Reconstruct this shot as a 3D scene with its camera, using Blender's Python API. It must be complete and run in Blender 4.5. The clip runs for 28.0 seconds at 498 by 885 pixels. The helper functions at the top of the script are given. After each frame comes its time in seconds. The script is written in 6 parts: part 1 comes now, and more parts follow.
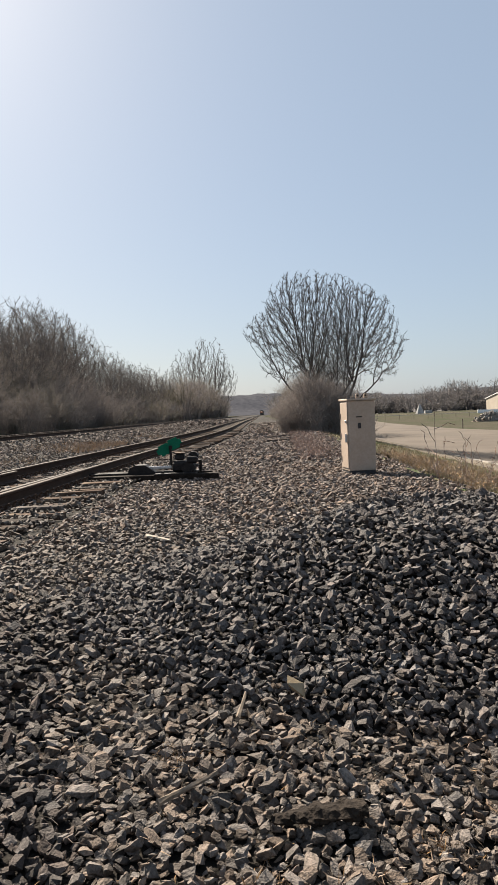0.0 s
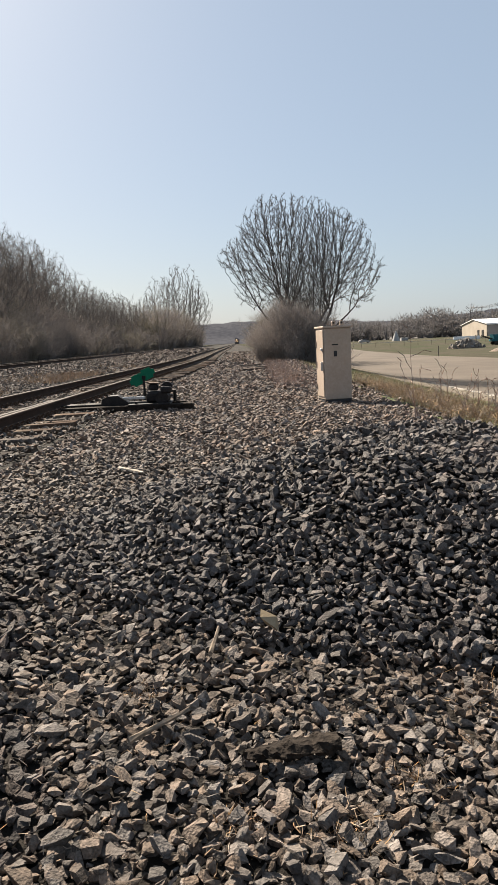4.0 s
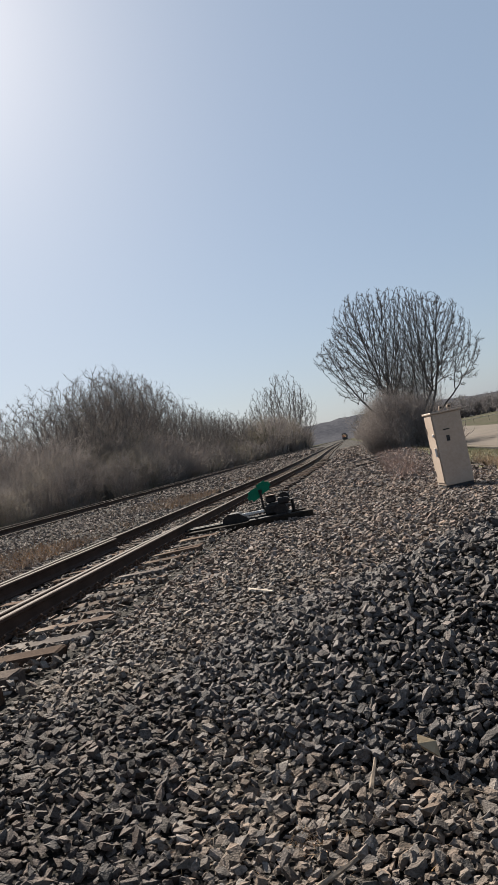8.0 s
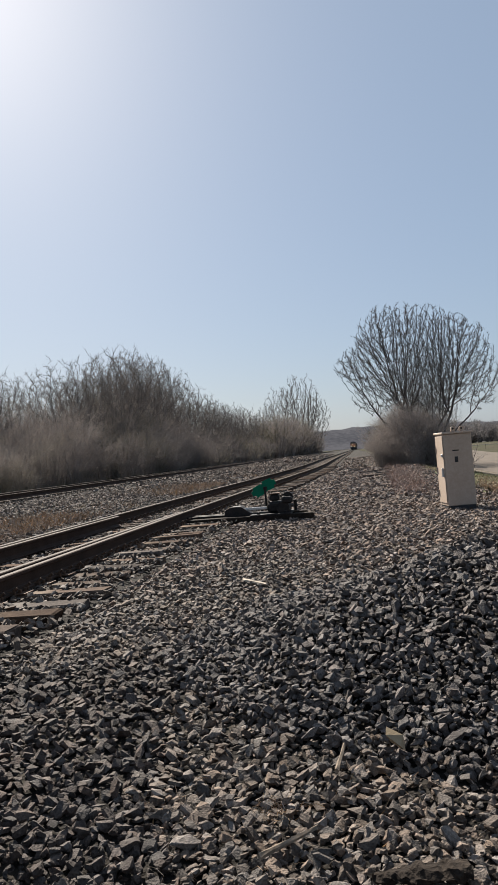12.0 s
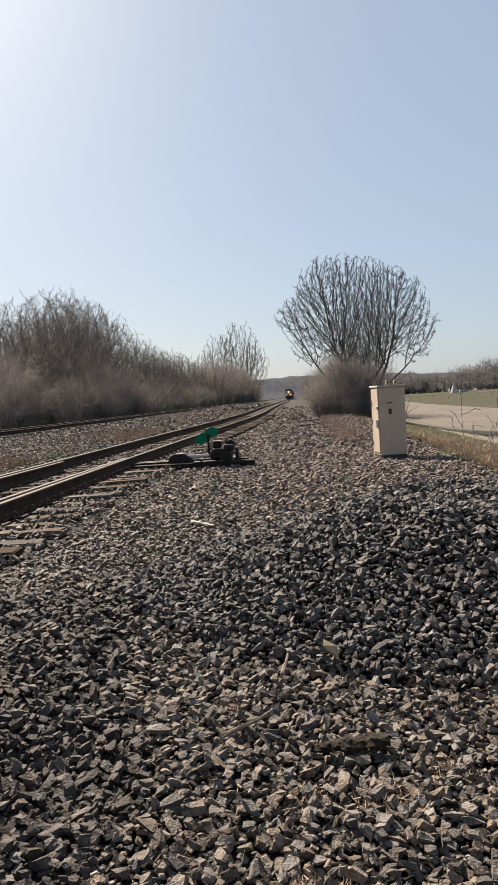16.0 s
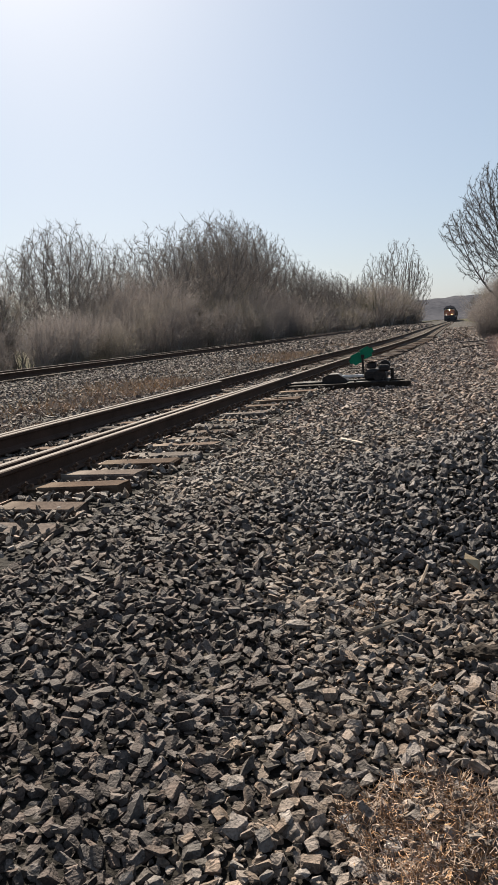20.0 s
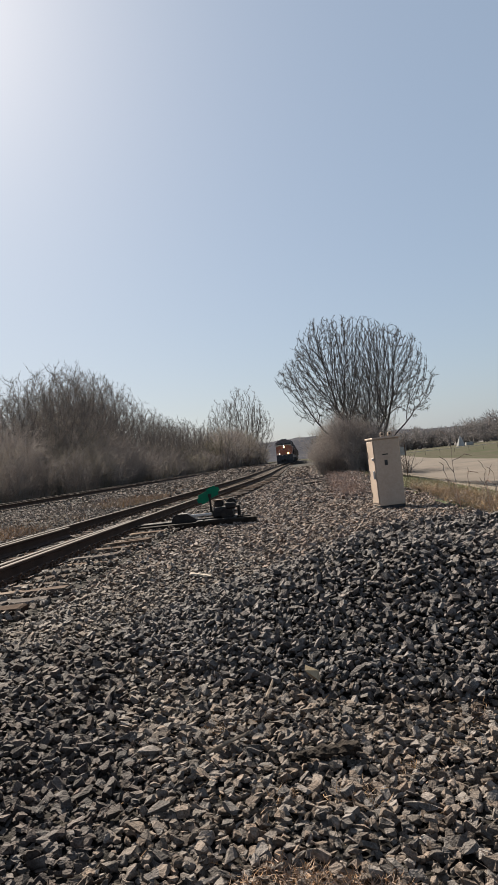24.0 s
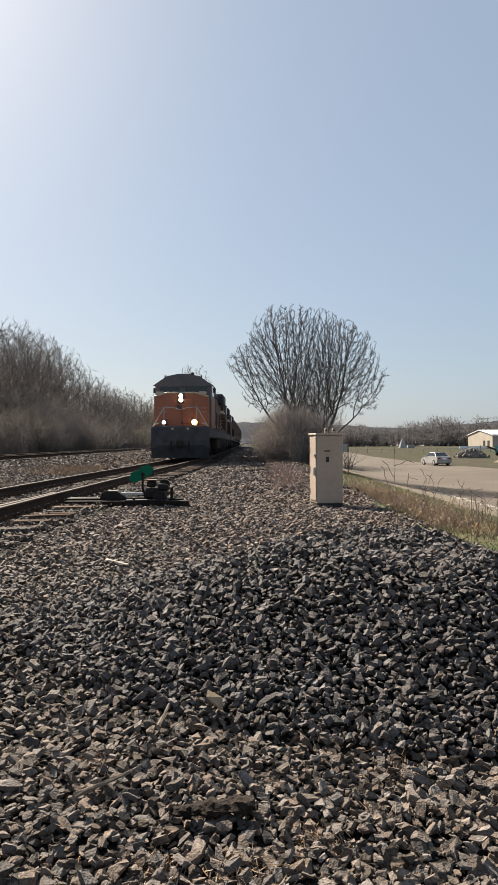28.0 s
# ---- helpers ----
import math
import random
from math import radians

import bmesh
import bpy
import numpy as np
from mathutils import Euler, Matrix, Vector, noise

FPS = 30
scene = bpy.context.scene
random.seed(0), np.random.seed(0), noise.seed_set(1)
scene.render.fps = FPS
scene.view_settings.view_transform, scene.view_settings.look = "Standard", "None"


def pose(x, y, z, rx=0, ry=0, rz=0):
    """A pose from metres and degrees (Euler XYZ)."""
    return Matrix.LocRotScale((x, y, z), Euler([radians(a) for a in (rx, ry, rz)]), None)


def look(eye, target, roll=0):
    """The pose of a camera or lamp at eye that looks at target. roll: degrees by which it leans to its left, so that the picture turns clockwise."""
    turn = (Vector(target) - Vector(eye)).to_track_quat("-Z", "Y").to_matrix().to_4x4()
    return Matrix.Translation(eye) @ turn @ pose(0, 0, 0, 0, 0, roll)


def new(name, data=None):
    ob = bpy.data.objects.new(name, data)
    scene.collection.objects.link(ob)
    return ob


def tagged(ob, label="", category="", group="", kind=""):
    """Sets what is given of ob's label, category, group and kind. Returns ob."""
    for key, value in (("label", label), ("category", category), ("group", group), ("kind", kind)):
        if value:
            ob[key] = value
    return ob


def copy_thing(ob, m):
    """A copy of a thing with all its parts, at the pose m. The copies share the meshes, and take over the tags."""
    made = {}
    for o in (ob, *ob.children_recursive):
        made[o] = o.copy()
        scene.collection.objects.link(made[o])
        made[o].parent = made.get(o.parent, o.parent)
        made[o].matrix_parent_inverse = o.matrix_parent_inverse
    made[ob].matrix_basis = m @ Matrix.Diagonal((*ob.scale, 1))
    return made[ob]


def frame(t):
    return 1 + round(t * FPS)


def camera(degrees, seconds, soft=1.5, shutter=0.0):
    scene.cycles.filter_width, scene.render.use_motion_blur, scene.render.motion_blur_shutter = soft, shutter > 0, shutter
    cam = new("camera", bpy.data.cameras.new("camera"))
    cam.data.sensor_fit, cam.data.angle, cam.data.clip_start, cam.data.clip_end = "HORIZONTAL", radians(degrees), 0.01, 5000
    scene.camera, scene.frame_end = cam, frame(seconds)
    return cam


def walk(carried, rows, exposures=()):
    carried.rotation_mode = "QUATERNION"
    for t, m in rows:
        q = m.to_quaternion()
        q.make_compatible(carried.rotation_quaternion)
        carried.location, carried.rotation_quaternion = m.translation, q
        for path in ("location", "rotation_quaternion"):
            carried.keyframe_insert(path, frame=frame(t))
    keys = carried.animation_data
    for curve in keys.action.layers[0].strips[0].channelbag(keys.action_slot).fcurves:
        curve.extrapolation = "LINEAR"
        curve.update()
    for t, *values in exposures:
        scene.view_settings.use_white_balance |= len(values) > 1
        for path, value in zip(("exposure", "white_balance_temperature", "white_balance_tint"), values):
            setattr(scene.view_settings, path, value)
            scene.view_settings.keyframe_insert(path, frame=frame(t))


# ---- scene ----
cam = camera(38.6, 28.0, soft=1.5)

# ---- the camera and its walk ----
PATH = [
    (0, -0.242, 0.408, 1.056, 0.672, -2.279, -2.260),
    (0.5, -0.236, 0.434, 1.050, 0.763, -2.760, -4.014),
    (1, -0.242, 0.450, 1.046, 3.917, -6.355, -4.116),
    (1.5, -0.243, 0.455, 1.040, 2.286, -6.116, -3.366),
    (2, -0.234, 0.467, 1.042, 3.436, -9.055, -5.792),
    (2.5, -0.234, 0.464, 1.040, 1.468, -9.852, -4.112),
    (2.8, -0.231, 0.469, 1.040, 1.744, -11.383, -4.685),
    (3, -0.232, 0.521, 1.065, 1.434, -6.913, -4.566),
    (3.5, -0.217, 0.547, 1.061, 0.064, -8.054, -3.534),
    (5.5, -0.223, 0.437, 1.031, -2.603, -6.565, -2.059),
    (6, -0.213, 0.427, 1.041, -6.417, -4.335, -3.222),
    (6.5, -0.226, 0.426, 1.059, -9.264, -2.861, -1.488),
    (7, -0.233, 0.431, 1.072, -9.740, -7.115, -0.136),
    (7.2, -0.221, 0.466, 1.094, -4.223, -2.596, 0.213),
    (7.4, -0.209, 0.501, 1.117, 1.313, -4.177, 0.562),
    (7.6, -0.207, 0.508, 1.126, 3.308, 3.204, -3.575),
    (7.8, -0.205, 0.516, 1.134, 9.033, 0.086, -7.713),
    (8, -0.203, 0.523, 1.143, 7.289, 1.217, -11.850),
    (8.3, -0.201, 0.512, 1.148, -15.244, -0.678, -9.454),
    (8.5, -0.199, 0.504, 1.151, -15.506, 2.825, -7.857),
    (8.6, -0.202, 0.504, 1.153, -15.621, 6.130, -6.895),
    (9, -0.214, 0.495, 1.157, -16.641, 1.710, -9.160),
    (9.4, -0.234, 0.487, 1.162, -9.549, -0.990, -2.113),
    (9.8, -0.257, 0.485, 1.169, -0.081, 1.360, 0.565),
    (10, -0.260, 0.483, 1.172, 2.833, -0.445, -1.876),
    (10.6, -0.246, 0.500, 1.169, 5.037, 5.153, -5.472),
    (11, -0.238, 0.485, 1.165, 7.026, 1.270, -4.259),
    (11.5, -0.220, 0.433, 1.152, 10.972, 1.453, -2.455),
    (11.8, -0.197, 0.336, 1.123, 12.448, 0.306, -7.755),
    (12, -0.201, 0.336, 1.122, 8.116, 1.096, -4.637),
    (12.4, -0.181, 0.351, 1.119, 9.121, -3.781, -8.703),
    (12.5, -0.182, 0.368, 1.121, 8.469, -3.665, -8.385),
    (13, -0.189, 0.451, 1.132, 7.468, -0.898, -6.797),
    (13.5, -0.198, 0.509, 1.131, 7.055, -8.257, -7.394),
    (15.5, -0.265, -0.093, 1.160, 6.447, -8.596, -3.150),
    (16, -0.254, -0.108, 1.161, 3.406, -3.479, -3.561),
    (16.5, -0.262, -0.112, 1.186, 2.579, -2.863, -2.709),
    (17, -0.267, -0.119, 1.202, 7.183, -3.160, -2.797),
    (17.5, -0.263, -0.166, 1.203, 9.413, -0.282, -3.653),
    (18, -0.251, -0.242, 1.171, 7.333, -2.037, -0.380),
    (18.5, -0.234, -0.250, 1.150, 4.651, 0.329, -2.952),
    (19, -0.212, -0.208, 1.131, 13.454, -7.534, -2.340),
    (19.5, -0.197, -0.181, 1.114, 12.981, -5.822, -1.864),
    (20, -0.179, -0.156, 1.100, 16.469, -8.756, -4.222),
    (20.3, -0.187, -0.181, 1.099, 15.075, -5.080, -4.218),
    (20.4, -0.185, -0.199, 1.096, 13.237, -10.053, -4.334),
    (20.5, -0.182, -0.217, 1.093, 12.509, -10.406, -4.451),
    (22.5, -0.129, -0.581, 1.032, 3.850, 0.620, -6.780),
    (23, -0.125, -0.566, 1.034, 3.897, -3.909, -5.433),
    (23.5, -0.122, -0.524, 1.038, 1.019, 0.322, -4.583),
    (24, -0.082, -0.426, 1.044, 3.610, 1.665, -6.334),
    (24.7, -0.028, -0.261, 1.045, -1.423, -1.783, -4.555),
    (25, -0.008, -0.197, 1.043, 1.552, 4.330, -4.860),
    (25.2, 0.005, -0.164, 1.041, 2.329, 1.715, -3.884),
    (25.5, 0.025, -0.115, 1.039, 1.954, 3.174, -2.420),
    (25.8, 0.035, -0.073, 1.038, -4.935, 5.304, -3.604),
    (26, 0.033, -0.065, 1.069, -0.912, 1.028, -4.572),
    (26.5, 0.028, -0.033, 1.086, 0.703, -2.099, 0.375),
    (27, 0.004, 0.008, 1.101, -0.439, 2.366, -1.232),
    (27.5, -0.007, 0.038, 1.107, -0.879, -1.583, -0.779),
    (28, -0.000, 0.064, 1.099, -0.674, -0.020, -0.229),
]


def look_row(x, y, z, yaw, pitch, roll):
    yw, pt = radians(yaw), radians(pitch)
    way = Vector((-math.sin(yw) * math.cos(pt), math.cos(yw) * math.cos(pt), math.sin(pt)))
    eye = Vector((x, y, z))
    return look(eye, eye + way, roll)


# the clip's own changes of exposure and white balance: seconds, stops, kelvin, tint
EXPOSURES = [
    (0.0, 1.74, 6690, 10), (1.0, 1.74, 6740, 10), (2.0, 1.87, 6790, 10), (3.0, 1.8, 6790, 10), (6.0, 1.77, 6670, 10), (7.0, 1.87, 6690, 10),
    (8.0, 1.5, 6390, 10), (9.0, 1.81, 6440, 10), (10.0, 1.6, 6440, 10), (11.0, 1.5, 6360, 10), (12.0, 1.48, 6340, 10), (13.0, 1.68, 6590, 10),
    (16.0, 1.75, 6690, 10), (17.0, 1.64, 6600, 10), (18.0, 1.44, 6440, 10), (19.0, 1.65, 6590, 10), (20.0, 1.74, 6590, 10), (22.5, 1.69, 6620, 10), (23.0, 1.77, 6640, 10),
    (24.0, 1.54, 6580, 10), (25.0, 1.66, 6630, 10), (26.0, 1.62, 6480, 10), (27.0, 1.7, 6730, 10), (28.0, 1.68, 6680, 10)]
walk(cam, [(t, look_row(*row)) for t, *row in PATH], EXPOSURES)

# ---- world, sun ----
SUN_AZ, SUN_EL = radians(-31.0), radians(38.0)      # from +y towards +x, above the horizon
world = bpy.data.worlds.new("sky_world")
scene.world = world
world.use_nodes = True
wn = world.node_tree
sky = wn.nodes.new("ShaderNodeTexSky")
sky.sky_type = "NISHITA"
sky.sun_disc = False
sky.sun_elevation = SUN_EL
sky.sun_rotation = SUN_AZ
sky.air_density, sky.dust_density, sky.ozone_density = 1.0, 1.3, 1.6
haze = wn.nodes.new("ShaderNodeMix")                 # thin even haze over the blue
haze.data_type = "RGBA"
haze.inputs[0].default_value = 0.5
haze.inputs[7].default_value = (5.85, 7.4, 9.4, 1)
wn.links.new(sky.outputs[0], haze.inputs[6])
wn.links.new(haze.outputs[2], wn.nodes["Background"].inputs[0])
wn.nodes["Background"].inputs[1].default_value = 0.027
sun_data = bpy.data.lights.new("sun", "SUN")
sun_data.energy, sun_data.angle, sun_data.color = 5.0, radians(0.5), (1.0, 0.9, 0.77)
sun = new("sun", sun_data)
sun_dir = Vector((math.sin(SUN_AZ) * math.cos(SUN_EL), math.cos(SUN_AZ) * math.cos(SUN_EL), math.sin(SUN_EL)))
sun.matrix_world = look(sun_dir * 50, (0, 0, 0))

# ---- materials ----


def material(name, col_a, col_b, scale=6.0, fine=60.0, rough=0.85, metal=0.0, bump=0.3, bump_size=0.01, island=0.0, random_ob=0.0, col_c=None, patch=0.6, spec=0.12, through_light=0.0):
    """Two colours mixed by a coarse and a fine noise, a third one in patches, grain as bump, variation by piece."""
    m = bpy.data.materials.new(name)
    m.use_nodes = True
    nt = m.node_tree
    bs = nt.nodes["Principled BSDF"]
    tc = nt.nodes.new("ShaderNodeTexCoord")
    n1 = nt.nodes.new("ShaderNodeTexNoise")
    n2 = nt.nodes.new("ShaderNodeTexNoise")
    n1.inputs["Scale"].default_value, n2.inputs["Scale"].default_value = scale, fine
    n1.inputs["Detail"].default_value, n2.inputs["Detail"].default_value = 4, 5
    for n in (n1, n2):
        nt.links.new(tc.outputs["Object"], n.inputs["Vector"])
    add = nt.nodes.new("ShaderNodeMath")
    add.operation = "ADD"
    nt.links.new(n1.outputs[0], add.inputs[0])
    nt.links.new(n2.outputs[0], add.inputs[1])
    rng = nt.nodes.new("ShaderNodeMapRange")
    rng.inputs["From Min"].default_value, rng.inputs["From Max"].default_value = 0.75, 1.25
    nt.links.new(add.outputs[0], rng.inputs["Value"])
    mix = nt.nodes.new("ShaderNodeMix")
    mix.data_type = "RGBA"
    mix.inputs[6].default_value, mix.inputs[7].default_value = (*col_a, 1), (*col_b, 1)
    nt.links.new(rng.outputs[0], mix.inputs[0])
    out = mix.outputs[2]
    if col_c:
        n3 = nt.nodes.new("ShaderNodeTexNoise")
        n3.inputs["Scale"].default_value, n3.inputs["Detail"].default_value = scale * 0.35, 6
        nt.links.new(tc.outputs["Object"], n3.inputs["Vector"])
        r3 = nt.nodes.new("ShaderNodeMapRange")
        r3.inputs["From Min"].default_value, r3.inputs["From Max"].default_value = patch - 0.08, patch + 0.08
        nt.links.new(n3.outputs[0], r3.inputs["Value"])
        mix3 = nt.nodes.new("ShaderNodeMix")
        mix3.data_type = "RGBA"
        mix3.inputs[7].default_value = (*col_c, 1)
        nt.links.new(r3.outputs[0], mix3.inputs[0])
        nt.links.new(out, mix3.inputs[6])
        out = mix3.outputs[2]
    source = None
    if island:
        source, span = nt.nodes.new("ShaderNodeNewGeometry").outputs["Random Per Island"], island
    elif random_ob:
        source, span = nt.nodes.new("ShaderNodeObjectInfo").outputs["Random"], random_ob
    if source:
        hsv = nt.nodes.new("ShaderNodeHueSaturation")
        r4 = nt.nodes.new("ShaderNodeMapRange")
        r4.inputs["To Min"].default_value, r4.inputs["To Max"].default_value = 1 - span, 1 + span
        nt.links.new(source, r4.inputs["Value"])
        nt.links.new(r4.outputs[0], hsv.inputs["Value"])
        mul = nt.nodes.new("ShaderNodeMath")
        mul.operation = "MULTIPLY"
        mul.inputs[1].default_value = 7.31
        nt.links.new(source, mul.inputs[0])
        fr = nt.nodes.new("ShaderNodeMath")
        fr.operation = "FRACT"
        nt.links.new(mul.outputs[0], fr.inputs[0])
        r5 = nt.nodes.new("ShaderNodeMapRange")
        r5.inputs["To Min"].default_value, r5.inputs["To Max"].default_value = 0.45, 1.15
        nt.links.new(fr.outputs[0], r5.inputs["Value"])
        nt.links.new(r5.outputs[0], hsv.inputs["Saturation"])
        nt.links.new(out, hsv.inputs["Color"])
        out = hsv.outputs[0]
    nt.links.new(out, bs.inputs["Base Color"])
    bs.inputs["Roughness"].default_value, bs.inputs["Metallic"].default_value = rough, metal
    bs.inputs["Specular IOR Level"].default_value = spec
    if bump:
        bp = nt.nodes.new("ShaderNodeBump")
        bp.inputs["Strength"].default_value, bp.inputs["Distance"].default_value = bump, bump_size
        nt.links.new(n2.outputs[0], bp.inputs["Height"])
        nt.links.new(bp.outputs[0], bs.inputs["Normal"])
    if through_light:
        tl = nt.nodes.new("ShaderNodeBsdfTranslucent")
        blend = nt.nodes.new("ShaderNodeMixShader")
        blend.inputs[0].default_value = through_light
        nt.links.new(out, tl.inputs["Color"])
        nt.links.new(bs.outputs[0], blend.inputs[1])
        nt.links.new(tl.outputs[0], blend.inputs[2])
        nt.links.new(blend.outputs[0], nt.nodes["Material Output"].inputs["Surface"])
    return m


def glow(name, colour, strength):
    m = material(name, colour, colour, bump=0)
    bs = m.node_tree.nodes["Principled BSDF"]
    bs.inputs["Emission Color"].default_value = (*colour, 1)
    bs.inputs["Emission Strength"].default_value = strength
    return m


M_STONE = material("ballast_stone", (0.055, 0.043, 0.034), (0.158, 0.121, 0.096), 30, 130, 0.8, spec=0.2, bump=1.0, bump_size=0.008, island=0.5)
M_STONE_FRESH = material("fresh_dark_ballast", (0.028, 0.0215, 0.0185), (0.092, 0.07, 0.059), 30, 130, 0.8, spec=0.2, bump=1.0, bump_size=0.008, island=0.5)
M_STONE_FRESH_ONE = material("fresh_single_stone", (0.034, 0.026, 0.022), (0.1, 0.075, 0.062), 30, 120, 0.85, spec=0.15, bump=0.9, bump_size=0.006, random_ob=0.5)
M_STONE_OLD = material("weathered_ballast", (0.085, 0.064, 0.053), (0.15, 0.114, 0.094), 5, 60, 0.75, spec=0.05, bump=0.6, bump_size=0.006, island=0.2)
M_STONE_DARK = material("pile_stone", (0.042, 0.0358, 0.033), (0.128, 0.1075, 0.098), 30, 130, 0.8, spec=0.2, bump=1.0, bump_size=0.008, island=0.5)
M_STONE_ONE = material("single_stone", (0.054, 0.042, 0.033), (0.138, 0.106, 0.084), 30, 120, 0.85, spec=0.15, bump=0.9, bump_size=0.006, random_ob=0.5)
M_STONE_TAN = material("tan_stone", (0.252, 0.192, 0.120), (0.300, 0.240, 0.162), 20, 110, 0.9, bump=0.4, bump_size=0.004)
# near-black base colour paints the shade in the gaps between stones; soil-brown patches
M_BED_SHADE = material("ballast_bed", (0.004, 0.0035, 0.003), (0.02, 0.017, 0.014), 3, 26, 0.95, bump=1.0, bump_size=0.04, col_c=(0.060, 0.049, 0.036), patch=0.64)
M_EARTH = material("field_grass", (0.05, 0.048, 0.036), (0.085, 0.077, 0.062), 0.5, 9, 0.95, bump=0.6, bump_size=0.05, col_c=(0.052, 0.058, 0.038), patch=0.54, spec=0.0)
M_VERGE = material("verge_grass", (0.07, 0.062, 0.03), (0.14, 0.112, 0.062), 1.2, 30, 0.95, bump=0.8, bump_size=0.04, col_c=(0.055, 0.07, 0.026), patch=0.5)
M_ROAD = material("road_gravel", (0.083, 0.068, 0.055), (0.112, 0.094, 0.077), 0.35, 14, 0.9, bump=0.3, bump_size=0.01, col_c=(0.074, 0.062, 0.051), patch=0.56)
M_SHOULDER = material("shoulder_dirt", (0.113, 0.092, 0.067), (0.158, 0.134, 0.102), 1.0, 22, 0.95, bump=0.6, bump_size=0.03)
M_STONE_DUSTY = material("dusty_ballast", (0.108, 0.079, 0.062), (0.176, 0.131, 0.105), 7, 80, 0.85, spec=0.15, bump=0.7, bump_size=0.006, island=0.45)
M_RAIL = material("rail_rust", (0.03, 0.019, 0.014), (0.062, 0.039, 0.03), 4, 60, 0.75, 0.3, bump=0.2, bump_size=0.003)
M_RAILTOP = material("rail_head_steel", (0.06, 0.049, 0.042), (0.1, 0.083, 0.071), 3, 80, 0.8, 0.0, bump=0.05, bump_size=0.001, spec=0.12)
M_TIE = material("tie_wood", (0.045, 0.031, 0.024), (0.095, 0.067, 0.051), 5, 45, 0.95, spec=0.04, bump=0.8, bump_size=0.012, random_ob=0.35, col_c=(0.125, 0.098, 0.077), patch=0.6)
M_TIE_JOIN = material("tie_wood_far", (0.038, 0.025, 0.019), (0.069, 0.050, 0.035), 5, 45, 0.9, bump=0.5, bump_size=0.01, island=0.3)
M_PLATE = material("plate_steel", (0.06, 0.04, 0.03), (0.13, 0.08, 0.055), 12, 70, 0.7, 0.4, bump=0.2, bump_size=0.002)
M_STANDIRON = material("stand_iron", (0.012, 0.012, 0.013), (0.035, 0.03, 0.028), 10, 70, 0.55, 0.3, bump=0.2, bump_size=0.002)
M_GREEN = material("target_green", (0.000, 0.101, 0.057), (0.003, 0.138, 0.075), 8, 60, 0.5, bump=0.05)
M_CAB = material("cabinet_paint", (0.355, 0.282, 0.225), (0.42, 0.342, 0.28), 2.5, 30, 0.55, bump=0.05, bump_size=0.002, col_c=(0.33, 0.26, 0.205), patch=0.62)
M_CABBASE = material("cabinet_base", (0.03, 0.03, 0.032), (0.055, 0.055, 0.058), 8, 50, 0.7)
M_STEEL = material("galvanised_steel", (0.4, 0.4, 0.4), (0.55, 0.55, 0.55), 10, 60, 0.4, 0.6, bump=0.05)
M_BLACK = material("black_mark", (0.015, 0.015, 0.015), (0.03, 0.03, 0.03), 10, 60, 0.6, bump=0)
M_BARK = material("tree_bark", (0.062, 0.055, 0.052), (0.115, 0.104, 0.098), 3, 30, 0.9, bump=0.4, bump_size=0.02)
M_TWIG = material("twigs", (0.070, 0.062, 0.060), (0.125, 0.112, 0.106), 0.7, 8, 0.9, bump=0, island=0.25, spec=0.0, through_light=0.15)
M_TWIG_WOOD = material("wood_twigs", (0.105, 0.092, 0.086), (0.165, 0.146, 0.135), 0.7, 8, 0.9, bump=0, island=0.2, spec=0.0, through_light=0.2)
# brush colour lightened and greyed so that it carries the haze of distance
M_BRUSH = material("hazy_brush_twigs", (0.172, 0.148, 0.136), (0.26, 0.226, 0.206), 0.3, 5, 0.9, bump=0, spec=0.0, island=0.15, col_c=(0.16, 0.142, 0.09), patch=0.6, through_light=0.25)
M_STRAW = material("matted_dead_grass", (0.17, 0.115, 0.08), (0.3, 0.21, 0.15), 3, 30, 0.9, bump=0, island=0.35)
M_TUFT = material("trodden_dry_grass", (0.15, 0.09, 0.052), (0.33, 0.21, 0.125), 5, 40, 0.9, bump=0, island=0.4)
M_DRY = material("dry_grass", (0.2, 0.125, 0.068), (0.36, 0.24, 0.14), 3, 30, 0.9, bump=0, island=0.35)
M_GREENGRASS = material("green_grass", (0.07, 0.066, 0.02), (0.165, 0.132, 0.058), 0.8, 20, 0.9, bump=0, island=0.3)
M_WEED = material("weed_stalk", (0.19, 0.118, 0.09), (0.31, 0.21, 0.165), 3, 30, 0.9, bump=0, island=0.3)
M_LOG = material("old_wood", (0.011, 0.0085, 0.007), (0.03, 0.023, 0.018), 14, 70, 0.95, bump=0.9, bump_size=0.012)
M_SPLINTER = material("weathered_grey_wood", (0.12, 0.095, 0.072), (0.21, 0.172, 0.135), 10, 60, 0.9, bump=0.4, bump_size=0.005)
M_STICK = material("bleached_wood", (0.36, 0.3, 0.24), (0.5, 0.44, 0.36), 10, 60, 0.9, bump=0.4, bump_size=0.005)

# ---- mesh helpers ----


